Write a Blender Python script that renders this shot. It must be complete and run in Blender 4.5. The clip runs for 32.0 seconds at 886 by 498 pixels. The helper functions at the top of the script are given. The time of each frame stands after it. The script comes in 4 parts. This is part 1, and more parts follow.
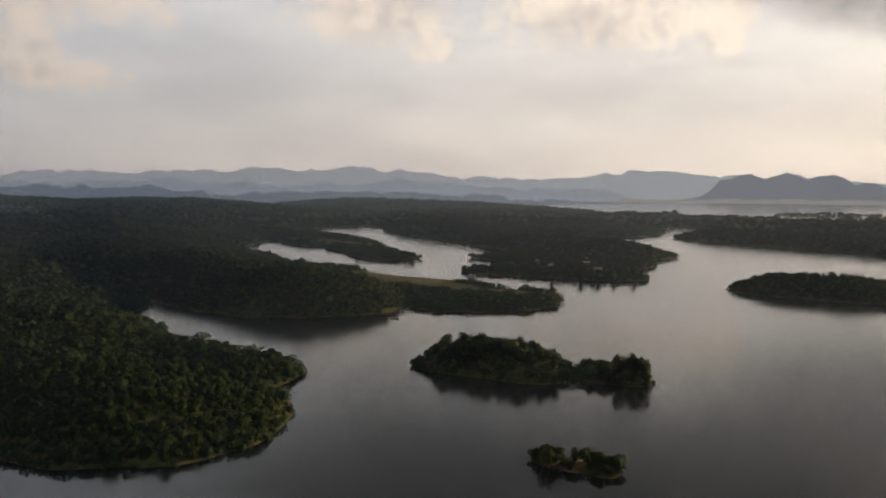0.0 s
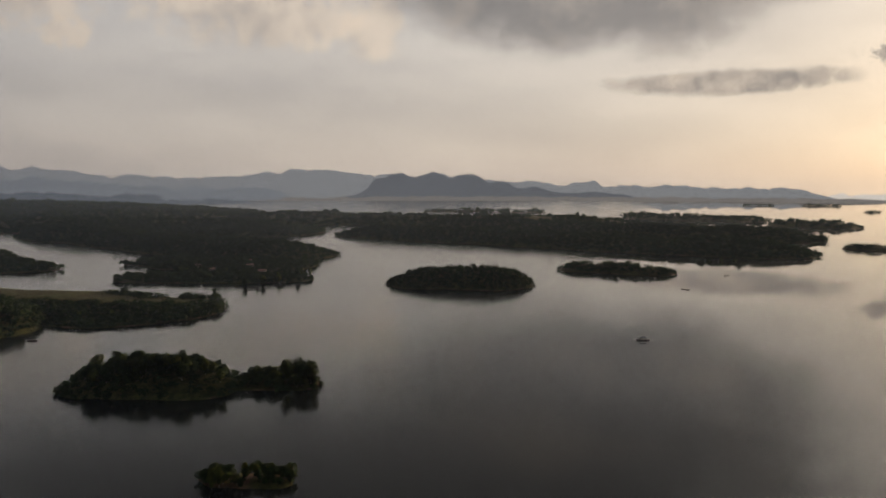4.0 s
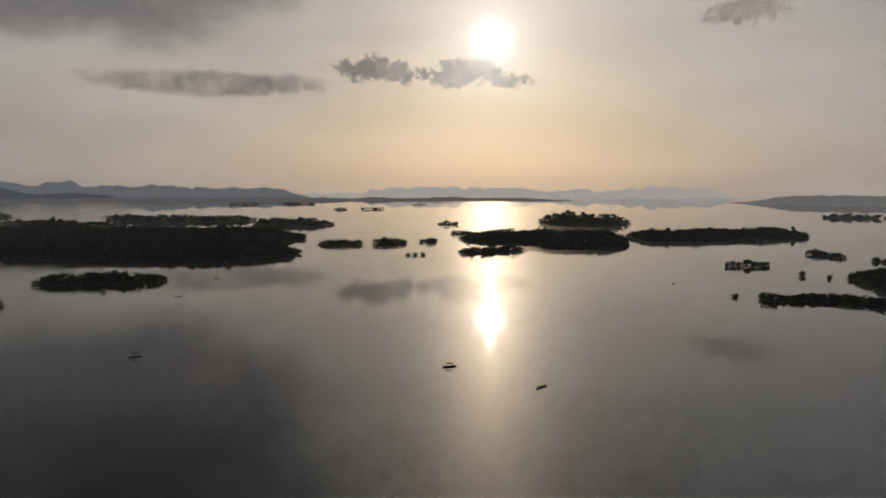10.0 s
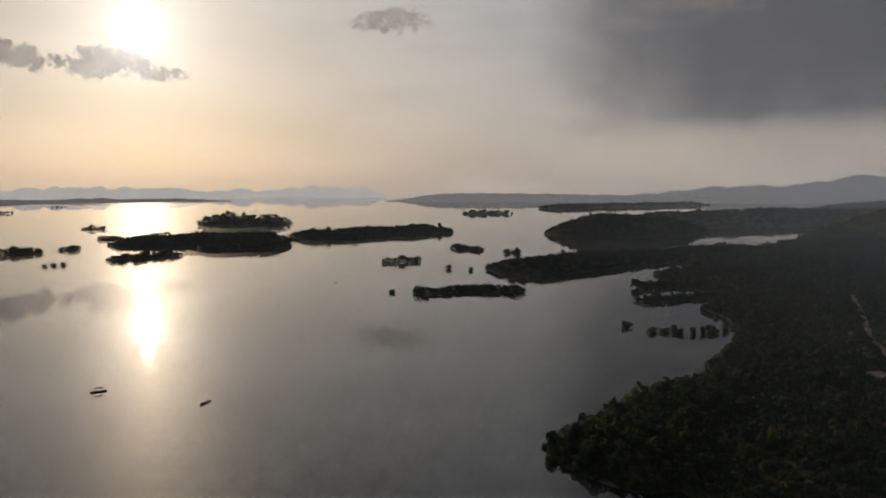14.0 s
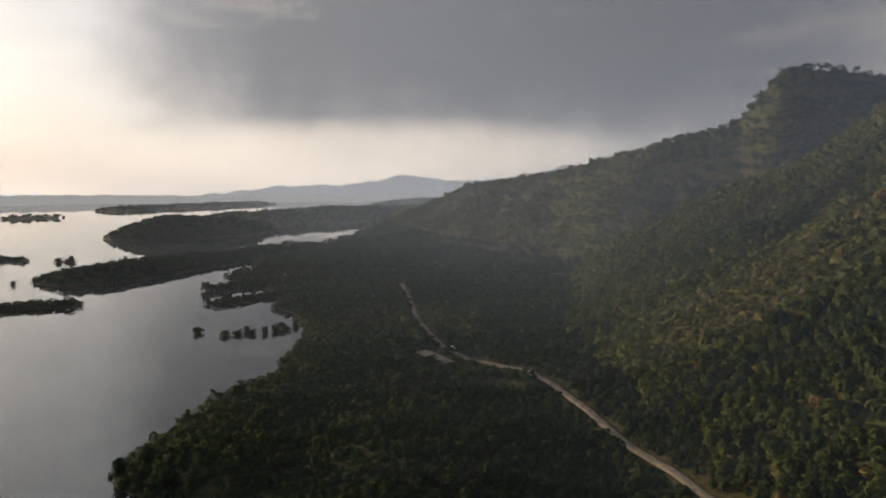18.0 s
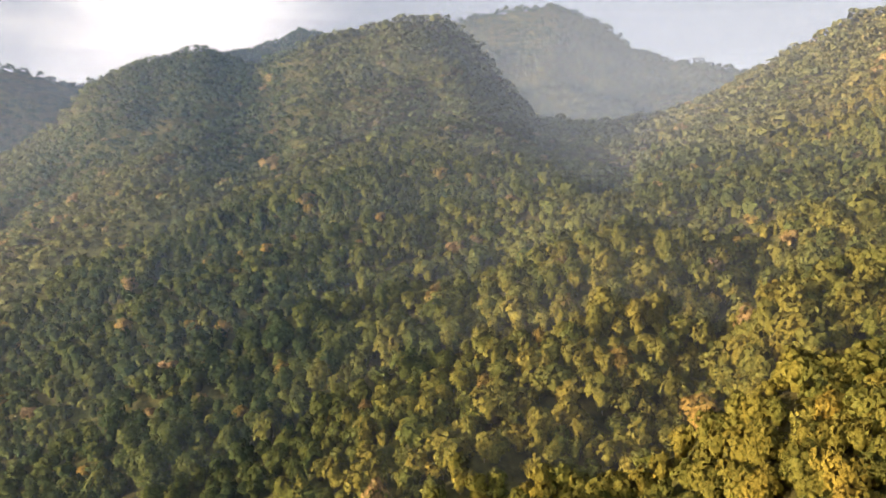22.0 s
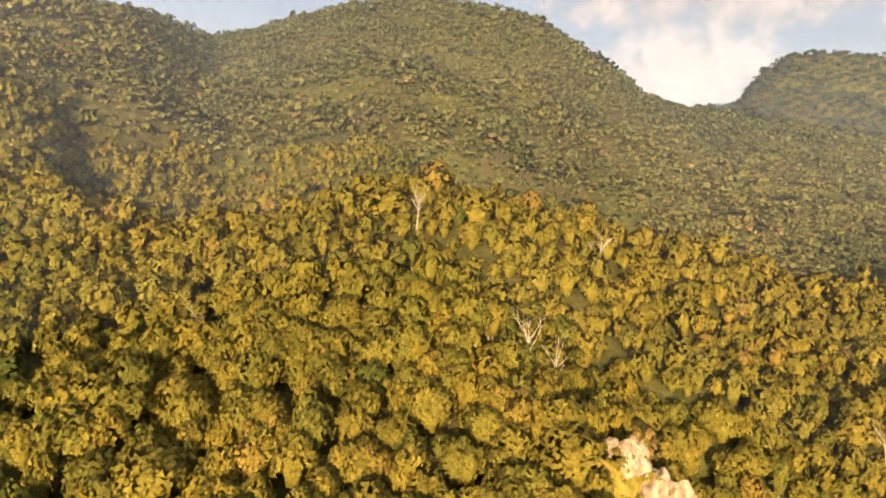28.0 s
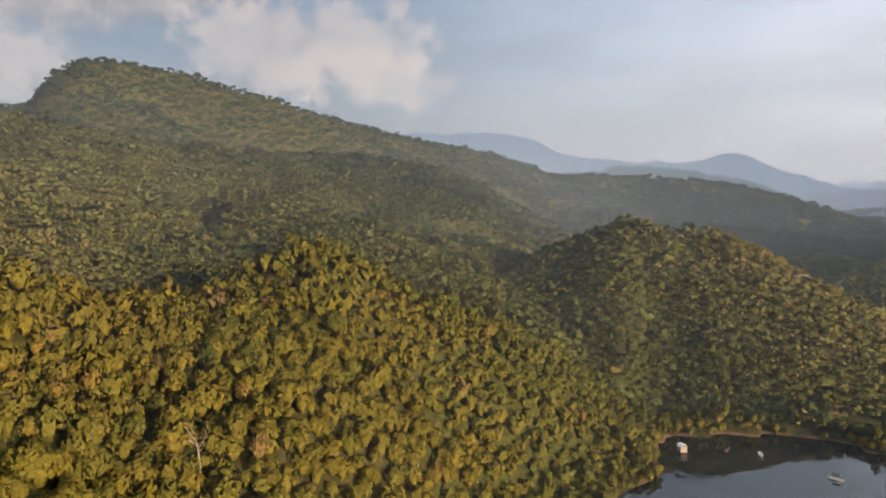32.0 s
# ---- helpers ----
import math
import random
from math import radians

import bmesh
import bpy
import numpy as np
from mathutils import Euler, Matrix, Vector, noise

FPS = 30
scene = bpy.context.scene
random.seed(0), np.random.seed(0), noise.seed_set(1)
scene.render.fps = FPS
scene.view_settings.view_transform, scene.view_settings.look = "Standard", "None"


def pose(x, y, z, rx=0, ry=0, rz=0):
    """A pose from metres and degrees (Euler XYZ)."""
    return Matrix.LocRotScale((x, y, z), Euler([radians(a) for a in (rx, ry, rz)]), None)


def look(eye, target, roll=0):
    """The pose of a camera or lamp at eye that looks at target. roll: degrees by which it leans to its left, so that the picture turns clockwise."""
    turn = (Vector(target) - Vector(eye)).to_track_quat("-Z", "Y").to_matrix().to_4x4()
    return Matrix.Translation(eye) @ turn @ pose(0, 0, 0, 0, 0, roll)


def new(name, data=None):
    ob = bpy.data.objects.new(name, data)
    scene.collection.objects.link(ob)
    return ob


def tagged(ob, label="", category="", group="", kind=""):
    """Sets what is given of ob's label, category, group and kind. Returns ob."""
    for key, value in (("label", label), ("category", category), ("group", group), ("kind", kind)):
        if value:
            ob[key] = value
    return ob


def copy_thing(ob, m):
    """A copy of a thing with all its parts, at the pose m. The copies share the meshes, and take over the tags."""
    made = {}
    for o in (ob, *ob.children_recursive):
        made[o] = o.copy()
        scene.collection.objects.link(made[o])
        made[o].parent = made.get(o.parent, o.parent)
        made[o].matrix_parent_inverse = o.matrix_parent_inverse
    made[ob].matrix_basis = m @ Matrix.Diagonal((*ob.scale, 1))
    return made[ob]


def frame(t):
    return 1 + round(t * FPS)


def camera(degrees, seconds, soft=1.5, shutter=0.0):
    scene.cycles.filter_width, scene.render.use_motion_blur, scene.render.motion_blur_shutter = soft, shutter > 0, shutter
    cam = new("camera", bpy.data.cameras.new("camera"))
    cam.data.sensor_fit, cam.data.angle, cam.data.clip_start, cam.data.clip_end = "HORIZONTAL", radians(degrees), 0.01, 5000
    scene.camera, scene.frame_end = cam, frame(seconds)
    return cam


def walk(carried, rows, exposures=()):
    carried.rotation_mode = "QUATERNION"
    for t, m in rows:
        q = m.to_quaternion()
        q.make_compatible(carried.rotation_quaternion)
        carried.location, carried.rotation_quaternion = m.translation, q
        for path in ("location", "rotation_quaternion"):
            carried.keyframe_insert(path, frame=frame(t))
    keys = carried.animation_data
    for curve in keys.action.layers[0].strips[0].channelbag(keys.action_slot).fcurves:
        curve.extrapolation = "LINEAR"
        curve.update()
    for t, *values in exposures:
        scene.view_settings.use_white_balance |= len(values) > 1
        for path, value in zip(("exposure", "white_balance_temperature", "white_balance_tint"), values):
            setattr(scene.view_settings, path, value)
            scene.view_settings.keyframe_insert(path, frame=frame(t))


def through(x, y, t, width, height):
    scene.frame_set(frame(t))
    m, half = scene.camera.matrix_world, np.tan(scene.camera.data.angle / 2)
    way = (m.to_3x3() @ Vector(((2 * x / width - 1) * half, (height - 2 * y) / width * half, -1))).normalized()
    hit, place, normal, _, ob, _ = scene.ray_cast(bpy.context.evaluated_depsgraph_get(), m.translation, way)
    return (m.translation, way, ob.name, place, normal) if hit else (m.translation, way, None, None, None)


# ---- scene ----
cam = camera(59.84, 32.0, soft=2.0)
walk(cam, [
    (0, pose(0.43, -3.56, 82.56, 85.17, -0.19, 40.00)),
    (1, pose(0.16, -3.06, 83.02, 85.16, -0.10, 33.76)),
    (2, pose(-0.07, -2.49, 83.64, 85.14, -0.03, 27.57)),
    (3, pose(-0.20, -1.87, 84.49, 85.11, -0.04, 21.45)),
    (3.5, pose(-0.25, -1.60, 84.94, 85.10, -0.04, 18.36)),
    (5.5, pose(-0.52, -1.56, 86.95, 84.97, -0.08, 6.05)),
    (6.5, pose(-0.74, -1.25, 87.86, 84.97, -0.11, -0.10)),
    (7.5, pose(-0.72, -0.88, 88.81, 84.99, -0.10, -6.26)),
    (8.5, pose(-0.29, -0.35, 89.65, 85.02, -0.07, -12.37)),
    (9.5, pose(0.29, 0.39, 90.31, 85.04, -0.06, -18.46)),
    (10.5, pose(0.84, 1.27, 90.81, 85.05, -0.09, -24.55)),
    (11.5, pose(1.51, 2.27, 91.32, 85.06, -0.05, -30.95)),
    (12.5, pose(2.40, 3.37, 91.96, 85.05, -0.02, -36.85)),
    (13.5, pose(3.46, 4.18, 92.62, 85.02, 0.01, -43.04)),
    (15.5, pose(5.69, 5.16, 94.20, 84.89, 0.02, -56.73)),
    (16.5, pose(6.98, 5.47, 94.26, 84.88, 0.11, -64.85)),
    (17.5, pose(8.28, 5.59, 94.27, 84.90, 0.13, -73.14)),
    (18.5, pose(9.36, 5.93, 94.22, 84.94, 0.13, -82.16)),
    (19, pose(9.67, 5.98, 94.17, 84.97, 0.09, -87.09)),
    (19.5, pose(9.88, 5.94, 94.13, 85.00, 0.00, -92.98)),
    (20, pose(10.10, 5.77, 94.11, 85.03, -0.05, -99.79)),
    (20.5, pose(10.31, 5.57, 94.14, 85.08, -0.05, -108.74)),
    (21, pose(10.47, 5.40, 94.27, 85.11, -0.02, -117.72)),
    (21.5, pose(10.56, 5.27, 94.47, 85.11, 0.02, -126.66)),
    (22, pose(10.65, 5.25, 94.71, 85.09, 0.02, -132.70)),
    (22.5, pose(10.72, 5.23, 94.98, 85.09, 0.02, -136.09)),
    (23, pose(10.79, 5.15, 95.29, 85.10, 0.02, -141.67)),
    (24, pose(10.79, 4.84, 95.86, 85.13, 0.03, -152.95)),
    (25, pose(10.83, 4.56, 96.37, 85.14, 0.05, -164.32)),
    (25.5, pose(10.89, 4.45, 96.64, 85.13, 0.08, -170.20)),
    (27.5, pose(10.54, 3.47, 98.69, 84.99, 0.02, -193.87)),
    (28.5, pose(10.32, 3.08, 99.45, 85.07, 0.02, -205.86)),
    (29.5, pose(10.04, 2.83, 100.35, 85.11, 0.03, -217.97)),
    (30.5, pose(9.70, 2.48, 101.48, 85.11, -0.03, -230.17)),
    (31, pose(9.54, 2.34, 102.04, 85.12, -0.01, -236.30)),
    (31.5, pose(9.35, 2.26, 102.50, 85.14, 0.04, -242.41)),
    (32, pose(9.20, 2.21, 102.84, 85.15, 0.06, -248.50)),
], exposures=[
    (0, 1.0, 6600, 10), (2, 0.75, 6700, 10), (5, 0.2, 6600, 10), (7, -0.2, 6500, 10), (12, -0.35, 6200, 10), (13, -0.25, 6200, 10), (15.5, 0.2, 6100, 9), (18, 1.0, 6200, 9),
    (19, 1.1, 6300, 9), (20, 1.65, 6250, 9), (21, 2.4, 6200, 9), (22, 2.8, 6300, 10), (23, 3.0, 6400, 10), (25, 3.0, 6700, 11), (28, 2.7, 7300, 12), (30, 2.2, 6750, 11), (32, 1.85, 6300, 10)])

# ---- light ----
SUN_AZ, SUN_EL = -25.0, 10.2      # degrees, az counted from +y towards -x


def heading(az):
    a = radians(az)
    return Vector((-math.sin(a), math.cos(a), 0))


def polar(az, r, z=0.0):
    h = heading(az)
    return Vector((h.x * r, h.y * r, z))


sun_dir = heading(SUN_AZ) * math.cos(radians(SUN_EL)) + Vector((0, 0, math.sin(radians(SUN_EL))))
sun = new("sun", bpy.data.lights.new("sun", "SUN"))
sun.data.energy, sun.data.angle, sun.data.color = 2.8, radians(0.6), (1.0, 0.73, 0.47)
sun.matrix_world = look(sun_dir * 900, (0, 0, 0))


class Nodes:
    """A short way to write node trees."""

    def __init__(self, tree):
        self.tree, self.links = tree, tree.links
        tree.nodes.clear()

    def add(self, kind):
        return self.tree.nodes.new(kind)

    def put(self, socket, value):
        if isinstance(value, bpy.types.NodeSocket):
            self.links.new(value, socket)
        elif value is not None:
            socket.default_value = value

    def math(self, op, a, b=None, c=None, clamp=False):
        n = self.add("ShaderNodeMath")
        n.operation, n.use_clamp = op, clamp
        for s, v in zip(n.inputs, (a, b, c)):
            self.put(s, v)
        return n.outputs[0]

    def mix(self, fac, a, b, blend="MIX"):
        n = self.add("ShaderNodeMix")
        n.data_type, n.blend_type = "RGBA", blend
        self.put(n.inputs[0], fac), self.put(n.inputs[6], a), self.put(n.inputs[7], b)
        return n.outputs[2]

    def noise(self, vector, scale, detail=3.0, rough=0.55, out=0, distortion=0.0):
        n = self.add("ShaderNodeTexNoise")
        self.put(n.inputs["Vector"], vector)
        n.inputs["Scale"].default_value, n.inputs["Detail"].default_value = scale, detail
        n.inputs["Roughness"].default_value, n.inputs["Distortion"].default_value = rough, distortion
        return n.outputs[out]

    def ramp(self, fac, stops, interp="LINEAR"):
        n = self.add("ShaderNodeValToRGB")
        n.color_ramp.interpolation = interp
        while len(n.color_ramp.elements) < len(stops):
            n.color_ramp.elements.new(0.5)
        for e, (p, c) in zip(n.color_ramp.elements, stops):
            e.position, e.color = p, (*c, 1) if len(c) == 3 else c
        self.put(n.inputs[0], fac)
        return n.outputs[0]

    def step(self, v, lo, hi, to0=0.0, to1=1.0):
        n = self.add("ShaderNodeMapRange")
        n.interpolation_type = "SMOOTHSTEP"
        for s, x in zip(n.inputs, (v, lo, hi, to0, to1)):
            self.put(s, x)
        return n.outputs[0]


# sky: clear-sky light, a thin bright veil of haze and separate clouds
world = bpy.data.worlds.new("sky")
scene.world = world
world.use_nodes = True
w = Nodes(world.node_tree)
coord = w.add("ShaderNodeTexCoord").outputs["Generated"]
sep = w.add("ShaderNodeSeparateXYZ")
w.put(sep.inputs[0], coord)
X, Y, Z = sep.outputs
nish = w.add("ShaderNodeTexSky")
nish.sky_type, nish.sun_disc, nish.sun_elevation, nish.sun_rotation = "NISHITA", False, radians(SUN_EL), radians(-SUN_AZ)
nish.altitude, nish.air_density, nish.dust_density, nish.ozone_density = 100, 1.0, 2.0, 1.0
az = w.math("MULTIPLY", w.math("ARCTAN2", w.math("MULTIPLY", X, -1.0), Y), 180 / math.pi)
el = w.math("MULTIPLY", w.math("ARCSINE", Z), 180 / math.pi)
warp = w.noise(coord, 7.0, 6.0, 0.62, out=1)
wsep = w.add("ShaderNodeSeparateXYZ")
w.put(wsep.inputs[0], warp)
fine = w.noise(coord, 11.0, 8.0, 0.6)
puff = w.noise(coord, 34.0, 7.0, 0.6)
crumb = w.noise(coord, 75.0, 4.0, 0.6)
away = w.math("ARCCOSINE", w.math("ADD", w.math("ADD", w.math("MULTIPLY", X, sun_dir.x), w.math("MULTIPLY", Y, sun_dir.y)), w.math("MULTIPLY", Z, sun_dir.z)))
away = w.math("MULTIPLY", away, 180 / math.pi)


def cloud_mask(a, e, wa, we, soft=0.5, rag=1.0):
    """An uneven cloud centred at az a, el e with half sizes wa, we in degrees."""
    da = w.math("SUBTRACT", w.math("MODULO", w.math("ADD", w.math("SUBTRACT", az, a), 900.0), 360.0), 180.0)
    da = w.math("ADD", da, w.math("MULTIPLY", w.math("SUBTRACT", wsep.outputs[0], 0.5), 9.0 * rag))
    de = w.math("ADD", w.math("SUBTRACT", el, e), w.math("MULTIPLY", w.math("SUBTRACT", wsep.outputs[1], 0.5), 7.0 * rag))
    power = 4.0 if we > 8 else 2.0
    q = w.math("ADD", w.math("POWER", w.math("ABSOLUTE", w.math("DIVIDE", da, wa)), power), w.math("POWER", w.math("ABSOLUTE", w.math("DIVIDE", de, we)), power))
    if we < 1.2:
        q = w.math("ADD", q, w.math("MULTIPLY", w.math("SUBTRACT", crumb, 0.5), 5.0 if rag > 0.2 else 1.5))
    return w.step(w.math("ADD", q, w.math("ADD", w.math("MULTIPLY", w.math("SUBTRACT", fine, 0.5), 1.3 * rag), w.math("MULTIPLY", w.math("SUBTRACT", puff, 0.5), (1.0 + 2.6 * rag) * (1 if we < 5 else 0.12)))), 1.0 + soft, 1.0 - soft)


near_sun = w.step(away, 145.0, 20.0)
low = w.step(el, 22.0, -2.0)
behind = w.step(away, 100.0, 150.0)
veil = w.mix(near_sun, w.mix(behind, (0.125, 0.158, 0.212, 1), (0.057, 0.074, 0.107, 1)), (0.52, 0.50, 0.475, 1))
warm = w.mix(near_sun, w.mix(behind, (0.18, 0.178, 0.188, 1), (0.08, 0.083, 0.094, 1)), (0.505, 0.43, 0.37, 1))
veil = w.mix(w.math("MULTIPLY", low, 0.8), veil, warm)
veil = w.mix(w.step(el, 30.0, 65.0), veil, (0.085, 0.105, 0.14, 1))
long_map = w.add("ShaderNodeMapping")
long_map.inputs["Scale"].default_value = (1.0, 1.0, 4.5)
w.put(long_map.inputs[0], coord)
streaks = w.noise(long_map.outputs[0], 3.2, 5.0, 0.55)
veil = w.mix(1.0, veil, w.mix(w.step(streaks, 0.3, 0.7), (0.86, 0.86, 0.88, 1), (1.1, 1.09, 1.08, 1)), "MULTIPLY")
sky = w.mix(0.85, w.mix(1.0, nish.outputs[0], (0.05, 0.05, 0.05, 1), "MULTIPLY"), veil)
# clouds: (az, el, half width, half height, softness, raggedness, shade, lit edge)
CLOUDS = [
    (68, 12.5, 9, 2.6, 0.5, 1.0, 0.1), (69.5, 8.5, 3.6, 2.2, 0.4, 0.8, 0.0), (66, 7.0, 4, 0.7, 0.4, 0.4, 0.1), (45, 12, 5.5, 1.7, 0.5, 0.9, 0.15), (41, 9.8, 1.3, 0.9, 0.4, 0.5, 0.0),
    # the one at 22, 27 is unseen, added to darken the water's reflection
    (29, 12, 7, 2.2, 0.5, 0.9, 0.1), (20, 11, 2.4, 1.8, 0.4, 0.7, 0.1), (4, 15.2, 15.5, 5.6, 0.35, 0.7, 1.0), (22, 27, 34, 11.0, 0.8, 0.8, 1.1), (-4.8, 6.9, 7.5, 0.8, 0.5, 0.12, 0.75),
    (-16.8, 8.0, 3.4, 0.8, 0.4, 0.45, 0.85), (-22.5, 7.9, 2.6, 1.0, 0.4, 0.7, 0.65), (-26, 7.4, 2.0, 0.6, 0.4, 0.7, 0.5), (-42.5, 11.3, 2.6, 0.7, 0.6, 0.3, 0.55),
    # -72 stands for a warm strip of low sky, -146 for greyer sky
    (-112, 16.0, 24, 13.5, 0.7, 0.5, 0.4), (-82, 15.8, 26, 13.2, 0.7, 0.5, 1.1), (-72, 1.6, 17, 2.4, 0.8, 0.1, -0.6), (-146, 10, 24, 10.0, 0.6, 0.4, 1.6),
    (-217, 7.6, 6, 2.6, 0.6, 0.7, -0.1), (-222, 12.5, 14, 2.4, 0.6, 0.8, 0.6), (-239, 9.3, 8, 3.2, 0.5, 0.9, 0.05), (-243, 7.5, 5, 2.0, 0.5, 0.9, -0.1), (-200, 26, 40, 8, 0.6, 1.0, 0.3),
    (36, 42, 30, 12, 0.8, 1.0, 0.2),
]
lit = w.mix(near_sun, (0.185, 0.162, 0.15, 1), (0.64, 0.53, 0.42, 1))
dark = w.mix(w.step(away, 70.0, 15.0), (0.07, 0.071, 0.078, 1), (0.145, 0.136, 0.135, 1))
# clouds above the view are darkened to dim their reflection in the water
dark = w.mix(w.math("MULTIPLY", w.step(el, 13.0, 24.0), 0.6), dark, (0.03, 0.03, 0.033, 1))
for a, e, wa, we, soft, rag, shade in CLOUDS:
    body = w.math("ADD", w.math("ADD", w.math("MULTIPLY", w.math("SUBTRACT", streaks if we > 8 else fine, 0.5), 1.3), w.math("MULTIPLY", w.math("SUBTRACT", puff, 0.5), 1.5 if we < 5 else 0.2)), shade, clamp=True)
    sky = w.mix(w.math("MULTIPLY", cloud_mask(a, e, wa, we, soft + 0.15, rag), 0.95 if shade > 1 else 0.8 if shade > 0.3 else 0.62), sky, w.mix(body, lit, dark))
# the glow round the veiled sun
glow = w.math("ADD", w.math("MULTIPLY", w.math("POWER", 2.718, w.math("MULTIPLY", w.math("POWER", w.math("DIVIDE", away, 0.9), 2.0), -1.0)), 2.6),
              w.math("MULTIPLY", w.math("POWER", 2.718, w.math("DIVIDE", away, -2.8)), 0.95))
sky = w.mix(1.0, sky, w.mix(1.0, (1.0, 0.95, 0.88, 1), w.mix(0.0, glow, glow), "MULTIPLY"), "ADD")
back = w.add("ShaderNodeBackground")
w.put(back.inputs[0], sky)
back.inputs[1].default_value = 1.0
w.put(w.add("ShaderNodeOutputWorld").inputs[0], back.outputs[0])

# ---- materials ----


def material(name):
    m = bpy.data.materials.new(name)
    m.use_nodes = True
    return m, Nodes(m.node_tree)


def finish(n, shader):
    out = n.add("ShaderNodeOutputMaterial")
    n.put(out.inputs[0], shader)


def principled(n, colour, rough=0.8, normal=None, metal=0.0, spec=0.3):
    p = n.add("ShaderNodeBsdfPrincipled")
    n.put(p.inputs["Base Color"], colour), n.put(p.inputs["Roughness"], rough)
    p.inputs["Metallic"].default_value = metal
    p.inputs["Specular IOR Level"].default_value = spec
    if normal is not None:
        n.put(p.inputs["Normal"], normal)
    return p.outputs[0]


def bump(n, height, strength, distance):
    b = n.add("ShaderNodeBump")
    b.inputs["Strength"].default_value, b.inputs["Distance"].default_value = strength, distance
    n.put(b.inputs["Height"], height)
    return b.outputs[0]


def plain(name, colour, rough=0.6, vary=0.25, scale=3.0, metal=0.0):
    """A painted or worn surface: the colour with stains and fine grain."""
    m, n = material(name)
    where = n.add("ShaderNodeTexCoord").outputs["Object"]
    a = n.noise(where, scale, 4.0)
    dark = tuple(c * (1 - vary) for c in colour) + (1,)
    light = tuple(min(1, c * (1 + vary)) for c in colour) + (1,)
    c = n.mix(n.step(a, 0.3, 0.7), dark, light)
    finish(n, principled(n, c, rough, bump(n, n.noise(where, scale * 9, 3.0), 0.2, 0.01), metal))
    return m


# lake water: dark, nearly still, with faint wind ripples
water_mat, n = material("lake_water")
pos = n.add("ShaderNodeNewGeometry").outputs["Position"]
patch = n.noise(pos, 0.004, 3.0, 0.5)
ripple = n.noise(pos, 0.9, 3.0, 0.6)
swell = n.noise(pos, 0.12, 2.0, 0.5)
wsplit = n.add("ShaderNodeSeparateXYZ")
n.put(wsplit.inputs[0], pos)
# a light wind ruffles the bay among the wooded islands
breeze = n.step(n.math("ADD", wsplit.outputs[0], n.math("MULTIPLY", n.math("SUBTRACT", patch, 0.5), 260.0)), 40.0, -120.0, 0.0, 0.11)
breeze = n.math("MULTIPLY", breeze, n.step(wsplit.outputs[1], 50.0, 110.0))
rough = n.math("ADD", n.step(patch, 0.35, 0.65, 0.02, 0.034), breeze)
h = n.math("ADD", n.math("MULTIPLY", ripple, 0.02), n.math("MULTIPLY", swell, 0.05))
lobes = []
for r in (rough, 0.42):
    p = n.add("ShaderNodeBsdfPrincipled")
    p.inputs["Base Color"].default_value = (0.006, 0.008, 0.008, 1)
    n.put(p.inputs["Roughness"], r)
    p.inputs["IOR"].default_value = 1.5
    n.put(p.inputs["Normal"], bump(n, h, 0.0035, 1.0))
    lobes.append(p.outputs[0])
s = n.add("ShaderNodeMixShader")
s.inputs[0].default_value = 0.09
n.put(s.inputs[1], lobes[0]), n.put(s.inputs[2], lobes[1])
finish(n, s.outputs[0])

# ground under the trees: leaf litter, red earth at the shore, paler fields
ground_mat, n = material("forest_floor")
geo = n.add("ShaderNodeNewGeometry")
pos = geo.outputs["Position"]
gsep = n.add("ShaderNodeSeparateXYZ")
n.put(gsep.inputs[0], pos)
big, small = n.noise(pos, 0.02, 4.0), n.noise(pos, 0.35, 5.0, 0.65)
litter = n.mix(n.step(small, 0.3, 0.7), (0.024, 0.024, 0.009, 1), (0.062, 0.052, 0.018, 1))
green = n.mix(n.step(small, 0.35, 0.7), (0.03, 0.036, 0.010, 1), (0.075, 0.072, 0.018, 1))
soil = n.mix(n.step(big, 0.35, 0.65), litter, green)
cove = n.add("ShaderNodeVectorMath")
cove.operation = "DISTANCE"
n.put(cove.inputs[0], pos)
cove.inputs[1].default_value = (-296, 14, 0)
earth = n.mix(n.step(small, 0.3, 0.7), (0.085, 0.05, 0.032, 1), (0.18, 0.105, 0.065, 1))
level = n.math("ADD", gsep.outputs[2], n.math("MULTIPLY", n.math("SUBTRACT", small, 0.5), 1.6))
soil = n.mix(n.math("MULTIPLY", n.step(level, n.step(cove.outputs["Value"], 110.0, 70.0, 0.55, 1.1), 0.15), n.step(n.math("ADD", n.noise(pos, 0.05, 3.0), n.step(cove.outputs["Value"], 110.0, 70.0, 0.0, 0.2)), 0.50, 0.62)), soil, earth)
rel = n.add("ShaderNodeVectorMath")
rel.operation = "DISTANCE"
n.put(rel.inputs[0], pos)
rel.inputs[1].default_value = polar(-214.0, 100, 54)
dry = n.mix(n.step(n.noise(pos, 0.7, 6.0, 0.7), 0.38, 0.62), (0.12, 0.11, 0.015, 1), (0.25, 0.18, 0.04, 1))
soil = n.mix(n.step(n.math("ADD", rel.outputs["Value"], n.math("MULTIPLY", n.math("SUBTRACT", big, 0.5), 8.0)), 21.0, 15.0), soil, dry)
finish(n, principled(n, soil, 0.95, bump(n, small, 0.8, 0.6), 0.0, 0.1))


